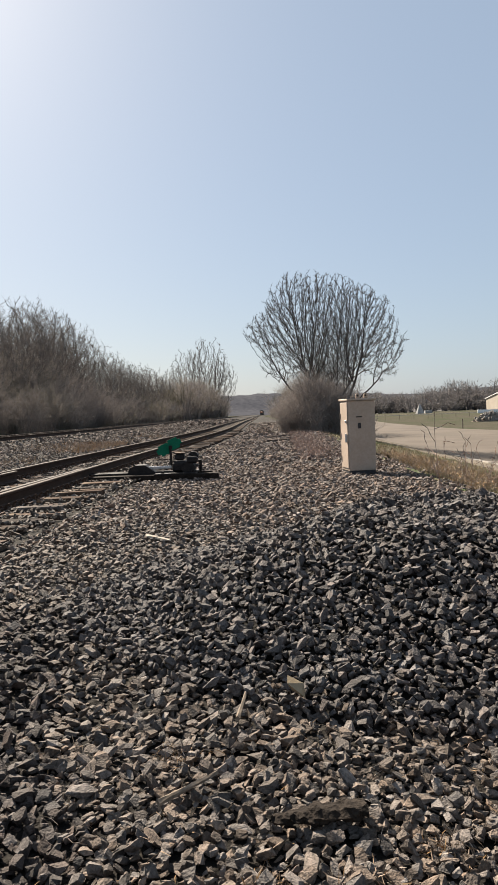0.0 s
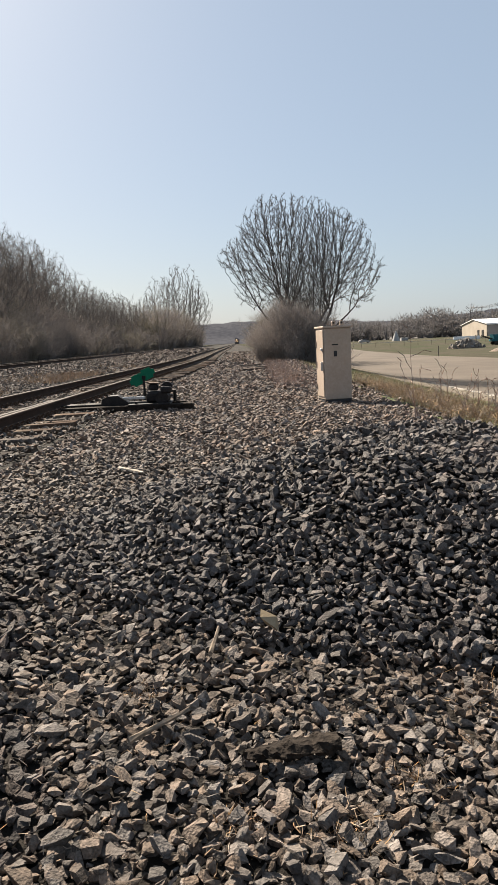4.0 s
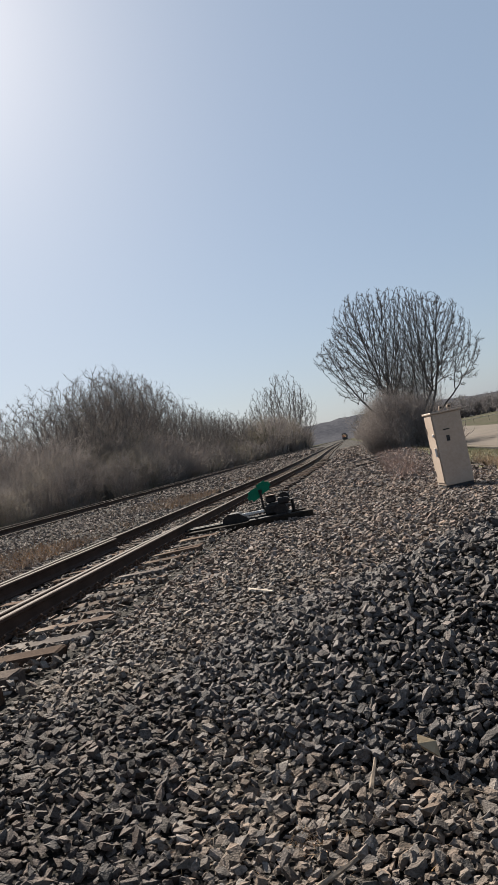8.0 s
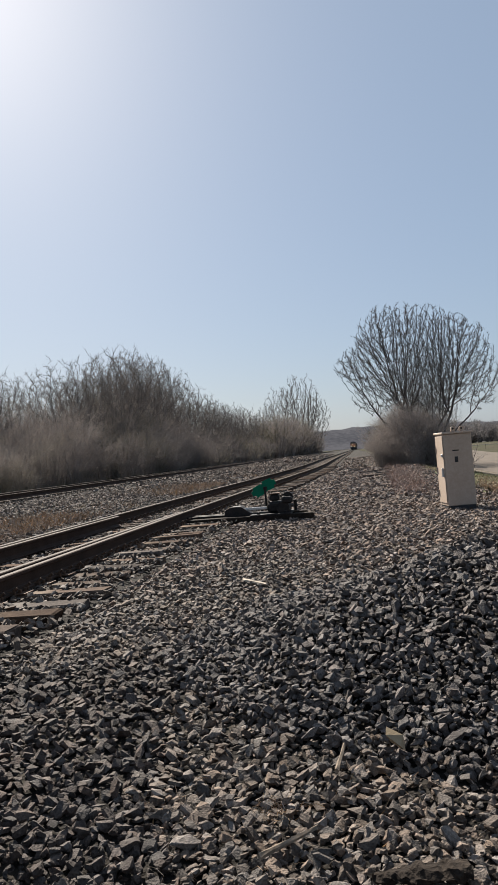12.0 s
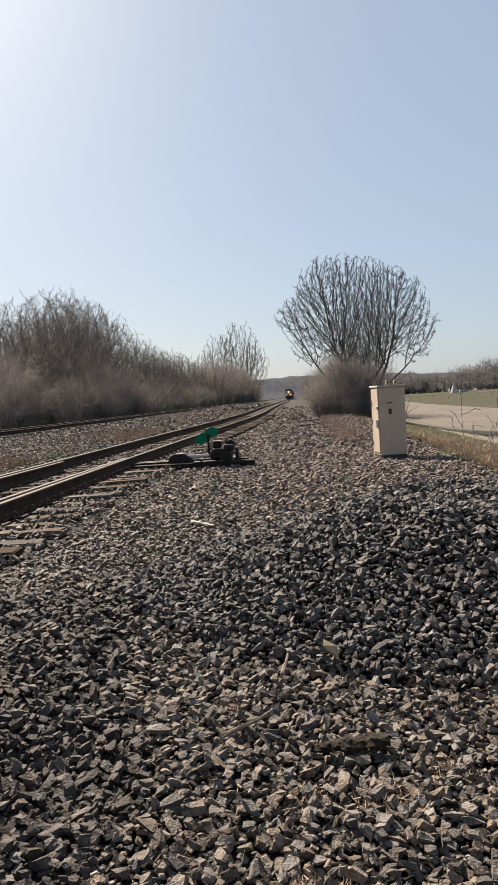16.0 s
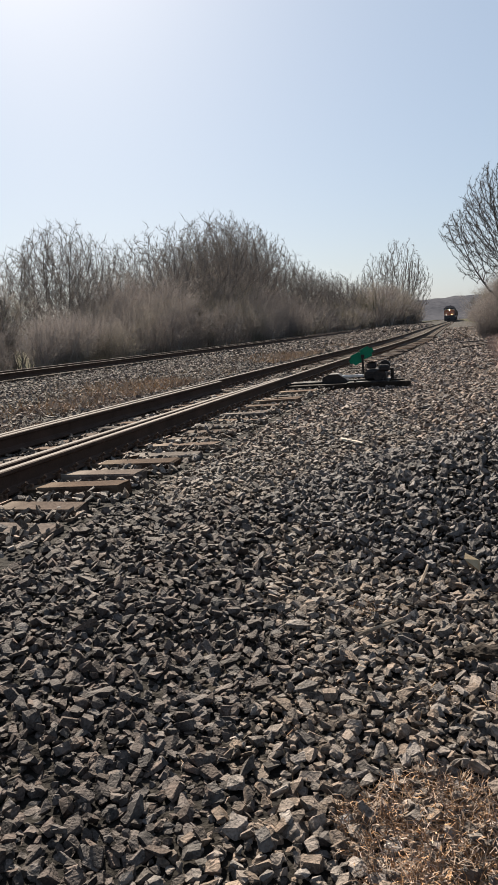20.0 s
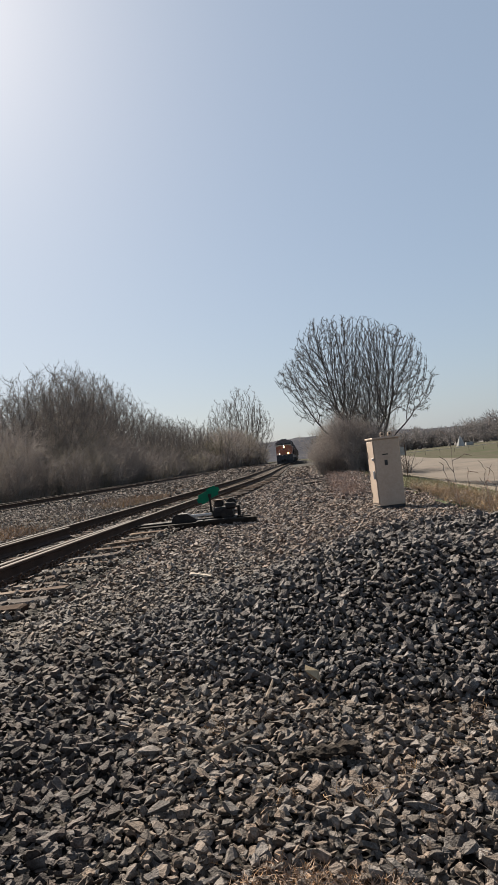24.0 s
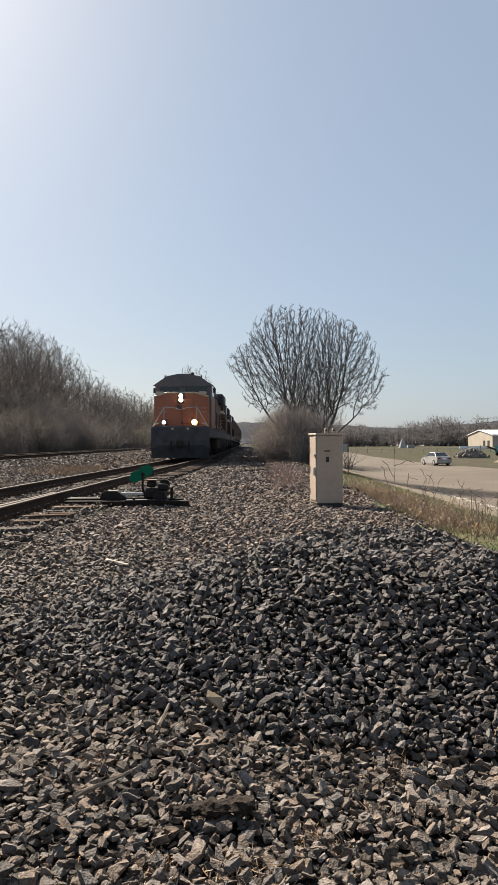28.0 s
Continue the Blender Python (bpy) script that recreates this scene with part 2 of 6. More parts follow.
def mesh_np(name, verts, faces, mats, index=None, smooth=False):
    """A mesh from arrays: verts (n, 3), faces (m, k), the materials and each face's material index."""
    verts, faces = np.asarray(verts, np.float32), np.asarray(faces, np.int32)
    me = bpy.data.meshes.new(name)
    m, k = faces.shape
    me.vertices.add(len(verts))
    me.vertices.foreach_set("co", verts.ravel())
    me.loops.add(m * k)
    me.loops.foreach_set("vertex_index", faces.ravel())
    me.polygons.add(m)
    me.polygons.foreach_set("loop_start", np.arange(0, m * k, k, dtype=np.int32))
    if index is not None:
        me.polygons.foreach_set("material_index", np.asarray(index, np.int32))
    me.polygons.foreach_set("use_smooth", np.full(m, smooth))
    for mt in mats if isinstance(mats, (list, tuple)) else [mats]:
        me.materials.append(mt)
    me.update(calc_edges=True)
    return me


def part(name, bm, mat, parent, label="", smooth=False):
    """One mesh object from a bmesh (or a mesh) under a thing or a part."""
    if isinstance(bm, bmesh.types.BMesh):
        bmesh.ops.recalc_face_normals(bm, faces=bm.faces)
        me = bpy.data.meshes.new(name)
        bm.to_mesh(me)
        bm.free()
        me.materials.append(mat)
        for p in me.polygons:
            p.use_smooth = smooth
    else:
        me = bm
    ob = new(name, me)
    ob.parent = parent
    if label:
        ob["label"] = label
    return ob


def box(sx, sy, sz, at=(0, 0, 0), bevel=0.0, bm=None, turn=None):
    """A box of that size with its middle at a place, bevelled, added to bm."""
    bm = bm or bmesh.new()
    r = bmesh.ops.create_cube(bm, size=1)
    vs = r["verts"]
    bmesh.ops.scale(bm, vec=(sx, sy, sz), verts=vs)
    if bevel:
        es = list({e for v in vs for e in v.link_edges})
        rb = bmesh.ops.bevel(bm, geom=es, offset=bevel, segments=1, affect="EDGES")
        vs = list({v for f in rb["faces"] for v in f.verts} | {v for v in vs if v.is_valid})
    m = Matrix.Translation(at) @ (turn.to_4x4() if turn else Matrix())
    bmesh.ops.transform(bm, matrix=m, verts=vs)
    return bm


def rod(a, b, r, r2=None, n=8, bm=None, caps=True):
    """A tapered rod from a to b."""
    bm = bm or bmesh.new()
    a, b = Vector(a), Vector(b)
    d = b - a
    made = bmesh.ops.create_cone(bm, cap_ends=caps, segments=n, radius1=r, radius2=r if r2 is None else r2, depth=d.length)
    m = Matrix.Translation((a + b) / 2) @ d.to_track_quat("Z", "Y").to_matrix().to_4x4()
    bmesh.ops.transform(bm, matrix=m, verts=made["verts"])
    return bm


def prism(points, depth, axis="y", at=0.0, bm=None):
    """A flat outline pushed to a depth along an axis; points are (x, z), (y, z) or (x, y)."""
    bm = bm or bmesh.new()

    def put(p, d):
        return {"y": (p[0], d, p[1]), "x": (d, p[0], p[1]), "z": (p[0], p[1], d)}[axis]
    lo = [bm.verts.new(put(p, at)) for p in points]
    hi = [bm.verts.new(put(p, at + depth)) for p in points]
    bm.faces.new(lo)
    bm.faces.new(hi[::-1])
    n = len(points)
    for i in range(n):
        bm.faces.new((lo[i], lo[(i + 1) % n], hi[(i + 1) % n], hi[i]))
    return bm


def thing(name, m=None, label="", category="", group=""):
    ob = new(name)
    ob.empty_display_size = 0.2
    if m is not None:
        ob.matrix_world = m
    return tagged(ob, label, category, group)


def tubes(p0, p1, r0, r1, n=3):
    """Many thin tapered tubes at once, as arrays of vertices and quads."""
    p0, p1, r0, r1 = (np.asarray(q, np.float64) for q in (p0, p1, r0, r1))
    d = p1 - p0
    d /= np.linalg.norm(d, axis=1)[:, None] + 1e-9
    up = np.where(np.abs(d[:, 2:3]) > 0.9, [[1.0, 0, 0]], [[0, 0, 1.0]])
    u = np.cross(d, up)
    u /= np.linalg.norm(u, axis=1)[:, None]
    v = np.cross(d, u)
    ang = np.arange(n) * 2 * np.pi / n
    ring = u[:, None, :] * np.cos(ang)[None, :, None] + v[:, None, :] * np.sin(ang)[None, :, None]
    va = p0[:, None, :] + ring * r0[:, None, None]
    vb = p1[:, None, :] + ring * r1[:, None, None]
    verts = np.concatenate([va, vb], 1).reshape(-1, 3)
    base = np.arange(len(p0))[:, None, None] * 2 * n
    i = np.arange(n)
    q = np.stack([i, (i + 1) % n, n + (i + 1) % n, n + i], -1)[None]
    return verts, (base + q).reshape(-1, 4)


def turns(rng, n, tilt=None):
    """n random turning matrices; with tilt, upright ones that lean by up to tilt radians."""
    if tilt is None:
        q = rng.normal(size=(n, 4))
        q /= np.linalg.norm(q, axis=1)[:, None]
        w, x, y, z = q.T
        return np.stack([1 - 2 * (y * y + z * z), 2 * (x * y - z * w), 2 * (x * z + y * w), 2 * (x * y + z * w), 1 - 2 * (x * x + z * z), 2 * (y * z - x * w),
                         2 * (x * z - y * w), 2 * (y * z + x * w), 1 - 2 * (x * x + y * y)], -1).reshape(n, 3, 3)
    a, b, c = rng.uniform(0, 2 * np.pi, n), rng.uniform(-tilt, tilt, n), rng.uniform(-tilt, tilt, n)
    ca, sa, cb, sb, cc, sc = np.cos(a), np.sin(a), np.cos(b), np.sin(b), np.cos(c), np.sin(c)
    z0, o1 = np.zeros(n), np.ones(n)
    rz = np.stack([ca, -sa, z0, sa, ca, z0, z0, z0, o1], -1).reshape(n, 3, 3)
    rx = np.stack([o1, z0, z0, z0, cb, -sb, z0, sb, cb], -1).reshape(n, 3, 3)
    ry = np.stack([cc, z0, sc, z0, o1, z0, -sc, z0, cc], -1).reshape(n, 3, 3)
    return rx @ ry @ rz


def scatter(rng, protos, places, scales, tilt=None, squash=1.0):
    """Copies of small meshes (verts, faces) at many places, joined into one set of arrays."""
    vs, fs, off = [], [], 0
    pick = rng.integers(0, len(protos), len(places))
    rot = turns(rng, len(places), tilt)
    scales = np.asarray(scales)
    if scales.ndim == 1:
        scales = np.repeat(scales[:, None], 3, 1)
    for k, (pv, pf) in enumerate(protos):
        sel = np.where(pick == k)[0]
        if not len(sel):
            continue
        v = np.einsum("nij,nvj->nvi", rot[sel], pv[None] * scales[sel][:, None, :])
        v[:, :, 2] *= squash
        v += places[sel][:, None, :]
        fs.append((pf[None] + (np.arange(len(sel)) * len(pv))[:, None, None] + off).reshape(-1, pf.shape[1]))
        vs.append(v.reshape(-1, 3))
        off += len(sel) * len(pv)
    return np.concatenate(vs), np.concatenate(fs)


def stone_proto(rng, n=13, flat=0.65, chips=0):
    """An angular broken stone of radius about 1: a block with its corners knocked about, some of them chipped off."""
    bm = bmesh.new()
    pts = np.array([[x, y, z] for x in (-1, 1) for y in (-1, 1) for z in (-1, 1)], float) * 0.6
    pts[:, :2] += np.sign(pts[:, 2:]) * rng.normal(0, 0.14, 2)
    pts += rng.normal(0, 0.21, pts.shape)
    if n > 8:
        more = rng.normal(size=(n - 8, 3))
        more /= np.linalg.norm(more, axis=1)[:, None]
        pts = np.concatenate([pts, more * rng.uniform(0.75, 1.0, (n - 8, 1))])
    pts *= np.array([rng.uniform(1.0, 1.4), rng.uniform(0.75, 0.95), flat])
    for p in pts:
        bm.verts.new(p)
    made = bmesh.ops.convex_hull(bm, input=bm.verts)
    bmesh.ops.delete(bm, geom=[g for g in made["geom_interior"] if isinstance(g, bmesh.types.BMVert)], context="VERTS")
    if chips:
        far = sorted(bm.verts, key=lambda q: -q.co.length)[:chips]
        bmesh.ops.bevel(bm, geom=far, offset=0.3, segments=1, affect="VERTICES")
        for q in bm.verts:
            q.co += Vector(rng.normal(0, 0.05, 3))
    bmesh.ops.triangulate(bm, faces=bm.faces)
    bm.verts.index_update()
    v = np.array([q.co[:] for q in bm.verts])
    f = np.array([[q.index for q in g.verts] for g in bm.faces])
    bm.free()
    return v, f


# ---- the plan: the lie of the land and the line of the tracks ----


def sm(a, b, x):
    t = np.clip((np.asarray(x, float) - a) / (b - a), 0, 1)
    return t * t * (3 - 2 * t)


TRACK_Y = [-40, 0, 20, 40, 65, 90, 150, 250, 450, 700, 1200]
TRACK_X = [-4.85, -4.36, -4.0, -2.8, -2.75, -2.6, -1.85, -1.0, 1.4, 5.0, 14.0]


def track_x(y):
    """The middle of the near track."""
    y = np.asarray(y, float)
    return sum(np.interp(y + d, TRACK_Y, TRACK_X) for d in (-12, -6, 0, 6, 12)) / 5


def track_z(y):
    """The tops of the ties."""
    return -0.0006 * np.maximum(np.asarray(y, float) - 60, 0)


FAR_GAP = -9.9        # from the near track's middle to the far track's
FAR_RISE = 0.24       # how much higher the far track lies


def land(x, y):
    """The height of the ground."""
    x, y = np.asarray(x, float), np.asarray(y, float)
    u = x - track_x(y) - 4.3
    right = -0.08 - 0.15 * (1 - sm(1.5, 6.0, y)) + 0.3 * np.exp(-((x + 1.5) / 1.1) ** 2 - ((y - 33) / 3.0) ** 2)
    z = -0.075 + (right + 0.075) * sm(-2.3, -0.9, u)
    z = z - 0.1 * (1 - sm(-9.5, -6.8, u)) + 0.1 * (1 - sm(-13.0, -11.2, u))
    z = z - 0.45 * (1 - sm(-20.5, -17.0, u)) + FAR_RISE * (1 - sm(-9.6, -6.4, u))
    foot = 2.35 + 0.026 * np.clip(y, 0, 60)
    drop = 1.5 * np.clip((x - foot) / (10.3 - foot), 0, 1)
    z = z - 0.06 * np.exp(-((x - 1.95) / 0.8) ** 2 - ((y - 13.2) / 0.9) ** 2)
    field = 0.3 * sm(22, 40, x) - 0.32 * sm(80, 220, y) * sm(10, 40, x)
    return z - drop - field + track_z(y) * (1 - sm(8, 40, x))


def sheet(name, xs, ys, height, mat):
    """A sheet over the plan, on lines xs and ys."""
    gx, gy = np.meshgrid(xs, ys)
    v = np.stack([gx, gy, height(gx, gy)], -1).reshape(-1, 3)
    nx, ny = len(xs), len(ys)
    i = (np.arange(ny - 1)[:, None] * nx + np.arange(nx - 1)[None]).ravel()
    f = np.stack([i, i + 1, i + nx + 1, i + nx], -1)
    return mesh_np(name, v, f, mat, smooth=True)


def strip(name, ys, left, right, lift, mat, nx=6):
    """A sheet between two lines left(y) and right(y) that lies on the land."""
    ys = np.asarray(ys, float)
    w = np.linspace(0, 1, nx)
    x = left(ys)[:, None] * (1 - w) + right(ys)[:, None] * w
    y = np.repeat(ys[:, None], nx, 1)
    v = np.stack([x, y, land(x, y) + lift], -1).reshape(-1, 3)
    i = (np.arange(len(ys) - 1)[:, None] * nx + np.arange(nx - 1)[None]).ravel()
    return mesh_np(name, v, np.stack([i, i + 1, i + nx + 1, i + nx], -1), mat, smooth=True)


def grow(lo, hi, near, far, centre):
    """Lines from lo to hi, close together round a centre and wider apart with distance."""
    out, q = [centre], centre
    while q < hi:
        q += near + (q - centre) * far
        out.append(q)
    q = centre
    while q > lo:
        q -= near + (centre - q) * far
        out.insert(0, q)
    return np.array(out)


# ---- ground, ballast bed, road ----
ground = new("ground", sheet("ground", grow(-1500, 1500, 0.5, 0.07, 0), grow(-300, 4500, 0.5, 0.07, 5), lambda x, y: land(x, y) - 0.03, M_EARTH))
tagged(ground, "dry grass field and bare earth with green patches", "ground", kind="structure")

bed = new("ballast_bed", strip("ballast_bed", grow(-12, 1300, 0.25, 0.02, 6), lambda y: track_x(y) - 12.6, lambda y: 2.9 + track_x(y) * 0 + 0.01 * np.clip(y, 0, 60), 0.0, M_BED_SHADE, 60))
tagged(bed, "crushed-stone ballast bed beside the railway, near-black as shade between stones", "ballast", kind="structure")

ROAD_Y = [-60, 35, 47, 56, 84, 128, 200, 330]
ROAD_L = [9.7, 9.7, 9.2, 8.5, 8.6, 13.2, 21, 34]
ROAD_R = [31, 29.5, 28, 27, 23, 23.5, 29, 42]
RY = np.concatenate([np.arange(-40, 140, 2.0), np.arange(140, 332, 8.0)])


def road_left(y):
    return sum(np.interp(y + d, ROAD_Y, ROAD_L) for d in (-4, 0, 4)) / 3


def road_right(y):
    return sum(np.interp(y + d, ROAD_Y, ROAD_R) for d in (-4, 0, 4)) / 3


road = new("road", strip("road", RY, road_left, road_right, 0.02, M_ROAD, 8))
tagged(road, "wide pale tan gravel-covered road with a curve", "road", kind="structure")
shoulder = new("road_shoulder", strip("road_shoulder", RY, lambda y: road_left(y) - 3.4, lambda y: road_left(y) - 0.02, 0.008, M_SHOULDER, 5))
tagged(shoulder, "worn tan dirt shoulder between road and grass verge", "shoulder", kind="structure")
verge = new("grass_verge", strip("grass_verge", RY, lambda y: 2.3 + 0.017 * np.clip(y, 0, 60), lambda y: road_left(y) - 3.3, 0.012, M_VERGE, 8))
tagged(verge, "patchy green and dry grass verge sloping to the road", "verge", kind="structure")

# ---- tracks ----
RAIL = [(-0.076, 0.0), (0.076, 0.0), (0.076, 0.013), (0.022, 0.033), (0.01, 0.05), (0.01, 0.138), (0.037, 0.152), (0.037, 0.178), (0.028, 0.186),
        (-0.028, 0.186), (-0.037, 0.178), (-0.037, 0.152), (-0.01, 0.138), (-0.01, 0.05), (-0.022, 0.033), (-0.076, 0.013)]


def rail_mesh(name, offset, y0, y1, lift=0.012, step=2.0):
    ys = np.concatenate([np.arange(y0, min(y1, 80), step), np.arange(80, y1, 12.0), [y1]]) if y1 > 80 else np.append(np.arange(y0, y1, step), y1)
    cx = track_x(ys) + (offset(ys) if callable(offset) else offset)
    cz = track_z(ys) + lift
    prof = np.array(RAIL)
    k = len(prof)
    v = np.stack([cx[:, None] + prof[None, :, 0], np.repeat(ys[:, None], k, 1), cz[:, None] + prof[None, :, 1]], -1).reshape(-1, 3)
    i, j = np.arange(len(ys) - 1)[:, None] * k, np.arange(k)[None]
    f = np.stack([i + j, i + (j + 1) % k, i + k + (j + 1) % k, i + k + j], -1).reshape(-1, 4)
    top = np.tile(np.isin(np.arange(k), (8,)).astype(int), len(ys) - 1)
    return mesh_np(name, v, f, [M_RAIL, M_RAILTOP], top)


main_track = thing("railway_track", label="rusty steel rails on weathered wooden ties in ballast", category="railway track")
part("rail", rail_mesh("rail", 0.753, -25, 1250), None, main_track, "polished head, rusty web")
part("rail", rail_mesh("rail", -0.753, -25, 1250), None, main_track)
part("switch_rail", rail_mesh("switch_rail", lambda y: 0.753 - 0.085 - 0.012 * np.clip(13.2 - y, 0, 40), -25, 13.2), None, main_track, "tapered point rail beside the stock rail")
part("switch_rail", rail_mesh("switch_rail", lambda y: -0.753 + 0.2 - 0.012 * np.clip(13.2 - y, 0, 40), -25, 13.2), None, main_track)

far_track = thing("railway_track", label="second rusty railway track along the bare woods", category="railway track")
part("rail", rail_mesh("rail", FAR_GAP + 0.753, -25, 1200, FAR_RISE + 0.012), None, far_track)
part("rail", rail_mesh("rail", FAR_GAP - 0.753, -25, 1200, FAR_RISE + 0.012), None, far_track)


def tie_mesh(rng, length):
    bm = box(length, 0.23, 0.17, bevel=0.012)
    bmesh.ops.subdivide_edges(bm, edges=[e for e in bm.edges if abs(e.verts[0].co.x - e.verts[1].co.x) > 0.5], cuts=4)
    for v in bm.verts:
        v.co += Vector((rng.normal() * 0.012, rng.normal() * 0.004, rng.normal() * 0.003))
    me = bpy.data.meshes.new("tie")
    bm.to_mesh(me)
    bm.free()
    me.materials.append(M_TIE)
    return me


def plate_mesh():
    """A tie plate with its spikes and a rail anchor on each side."""
    bm = box(0.34, 0.19, 0.014, (0, 0, 0.007), 0.003)
    for sx in (-0.1, 0.1):
        for sy in (-0.05, 0.06):
            box(0.03, 0.022, 0.035, (sx, sy, 0.03), 0.004, bm)
    box(0.2, 0.03, 0.05, (0, 0.135, 0.02), 0.006, bm)
    box(0.2, 0.03, 0.05, (0, -0.135, 0.02), 0.006, bm)
    rod((0.07, 0.135, 0.045), (0.12, 0.135, 0.075), 0.014, n=6, bm=bm)
    rod((0.07, -0.135, 0.045), (0.12, -0.135, 0.075), 0.014, n=6, bm=bm)
    me = bpy.data.meshes.new("tie_plate")
    bm.to_mesh(me)
    bm.free()
    me.materials.append(M_PLATE)
    return me


trng = np.random.default_rng(5)
TIE_MESH = [tie_mesh(trng, 3.05 + 0.06 * k) for k in range(4)]
PLATE = plate_mesh()
TIE_STEP = 0.5
for k in range(95):
    y = 1.2 + k * TIE_STEP
    ob = part("tie", TIE_MESH[k % 4], None, main_track)
    tl = 0.02
    ob.matrix_world = pose(float(track_x(y)) + tl + trng.normal() * 0.04, y + trng.normal() * 0.02, -0.09 + trng.normal() * 0.012 + float(track_z(y)), trng.normal() * 0.6, trng.normal() * 0.5, trng.normal() * 1.3)
    if y < 32:
        for side in (0.753, -0.753):
            pl = part("tie_plate", PLATE, None, main_track)
            pl.matrix_world = pose(float(track_x(y)) + side, y, 0.0 + float(track_z(y)))
box_v = np.array([[sx, sy, sz] for sz in (-0.5, 0.5) for sy in (-0.5, 0.5) for sx in (-0.5, 0.5)])
box_f = np.array([[0, 1, 3, 2], [4, 6, 7, 5], [0, 4, 5, 1], [2, 3, 7, 6], [0, 2, 6, 4], [1, 5, 7, 3]])


def tie_rows(ys, dx, rise=0.0):
    c = np.stack([track_x(ys) + dx, ys, track_z(ys) - 0.083 + rise], -1)
    v = (box_v[None] * np.array([2.6, 0.23, 0.17]) + c[:, None]).reshape(-1, 3)
    return v, (box_f[None] + (np.arange(len(ys)) * 8)[:, None, None]).reshape(-1, 4)


far_ties = np.concatenate([np.arange(1.2 + 95 * TIE_STEP, 260, TIE_STEP), np.arange(-20, 1.0, TIE_STEP)])
ob = part("far_tie", mesh_np("far_tie", *tie_rows(far_ties, 0.1), M_TIE_JOIN), None, main_track)
ob["kind"] = "stuff"
ob = part("far_tie", mesh_np("far_tie", *tie_rows(np.arange(-10, 260, TIE_STEP), FAR_GAP, FAR_RISE), M_TIE_JOIN), None, far_track)
ob["kind"] = "stuff"

# ---- loose ballast ----
PILE = (1.06, 4.93, 2.45, 2.0, 0.64)      # middle, half width, half depth, height of the heap


def heap(x, y):
    """The height of the stone heap above the ground."""
    cx, cy, ax, ay, h = PILE
    x, y = np.asarray(x, float), np.asarray(y, float)
    dx, dy = x - cx, y - cy
    ax = np.where(dx > 0, ax * 0.7, ax)
    r = np.sqrt((dx / ax) ** 2 + (dy / ay) ** 2) * (1 + 0.06 * np.sin(2.5 * np.arctan2(dy, dx) + 1))
    wob = 0.05 * np.sin(3.1 * x + 1.3) * np.cos(2.7 * y) + 0.03 * np.sin(7 * x - 5 * y)
    return h * np.clip(1.1 - r, 0, 0.8) ** 1.2 * (1 + wob)


srng = np.random.default_rng(11)
STONES = [stone_proto(srng, 8 + k % 2, f) for k, f in enumerate(np.linspace(0.32, 0.75, 16))]
NEAR_STONES = [stone_proto(srng, 8 + k % 2, f, 3) for k, f in enumerate(np.linspace(0.34, 0.75, 18))]
SMALL_STONES = [stone_proto(srng, 8, f) for f in (0.38, 0.45, 0.52, 0.6, 0.7)]


def stone_field(x0, x1, y0, y1, step, size, protos, rng, keep=None, top=None, lift=0.3):
    gx, gy = np.meshgrid(np.arange(x0, x1, step), np.arange(y0, y1, step))
    n = gx.size
    x, y = gx.ravel() + rng.uniform(-0.5, 0.5, n) * step, gy.ravel() + rng.uniform(-0.5, 0.5, n) * step
    if keep is not None:
        k = keep(x, y)
        x, y = x[k], y[k]
    s = size * np.clip(np.exp(rng.normal(0, 0.34, len(x))), 0.5, 1.6)
    z = (top or land)(x, y) + s * (lift + rng.uniform(-0.7, 0.7, len(x)))
    return scatter(rng, protos, np.stack([x, y, z], -1), s, tilt=0.85 if top else 0.7)


def ballast_edge(x, y):
    """Left of the uneven line where the ballast gives way to the verge."""
    return x + 0.1 * np.sin(2.3 * y) + 0.07 * np.sin(5.1 * y + 1) + srng.normal(0, 0.1, np.shape(x)) < 2.42 + 0.015 * y


def on_track(x, y):
    u = x - track_x(y)
    return (u > -1.35) & (u < 1.75)


def seen_near(x, y):
    return (heap(x, y) < 0.09) & (np.abs(x + 0.25) < 1.2 + 0.62 * y) & ~on_track(x, y)


def stuff(name, v, f, mat, parent, label):
    ob = part(name, mesh_np(name, v, f, mat), None, parent, label)
    ob["kind"] = "stuff"
    return ob


def fresh_patch(x, y):
    """Where darker, fresher stones lie, towards the track."""
    w = 0.12 * np.sin(3.1 * y + 1) + 0.08 * np.sin(7 * y + 3 * x) + 0.1 * np.sin(5.3 * x - 2 * y)
    return (x < -0.78 - 0.16 * (y - 1.5) + w) & (x > -2.7 + 0.6 * w) & (y < 4.3 + 2 * w)


def seam(x, y):
    """Where the near stones give way to the dustier ones beyond."""
    return y + 0.7 * np.sin(1.7 * x + 0.6) + 0.5 * np.sin(3.9 * x - 1.3 * y) + srng.normal(0, 0.75, np.shape(x)) < 7.2


for y0, y1, protos, step in ((1.0, 2.9, NEAR_STONES, 0.031), (2.9, 9.0, STONES, 0.034)):
    v, f = stone_field(-3.2, 0.0, y0, min(y1, 5.0), step, 0.0215, protos, srng, lambda x, y: seen_near(x, y) & fresh_patch(x, y), lift=0.4)
    stuff("loose_ballast", v, f, M_STONE_FRESH, bed, "fresh dark grey angular ballast stones")
    v, f = stone_field(-3.2, 3.4, y0, y1, step - 0.0015, 0.0196, protos, srng, lambda x, y: seen_near(x, y) & ~fresh_patch(x, y) & seam(x, y) & (ballast_edge(x, y) | (y < 5)), lift=0.45)
    stuff("loose_ballast", v, f, M_STONE, bed, "loose angular grey ballast stones")
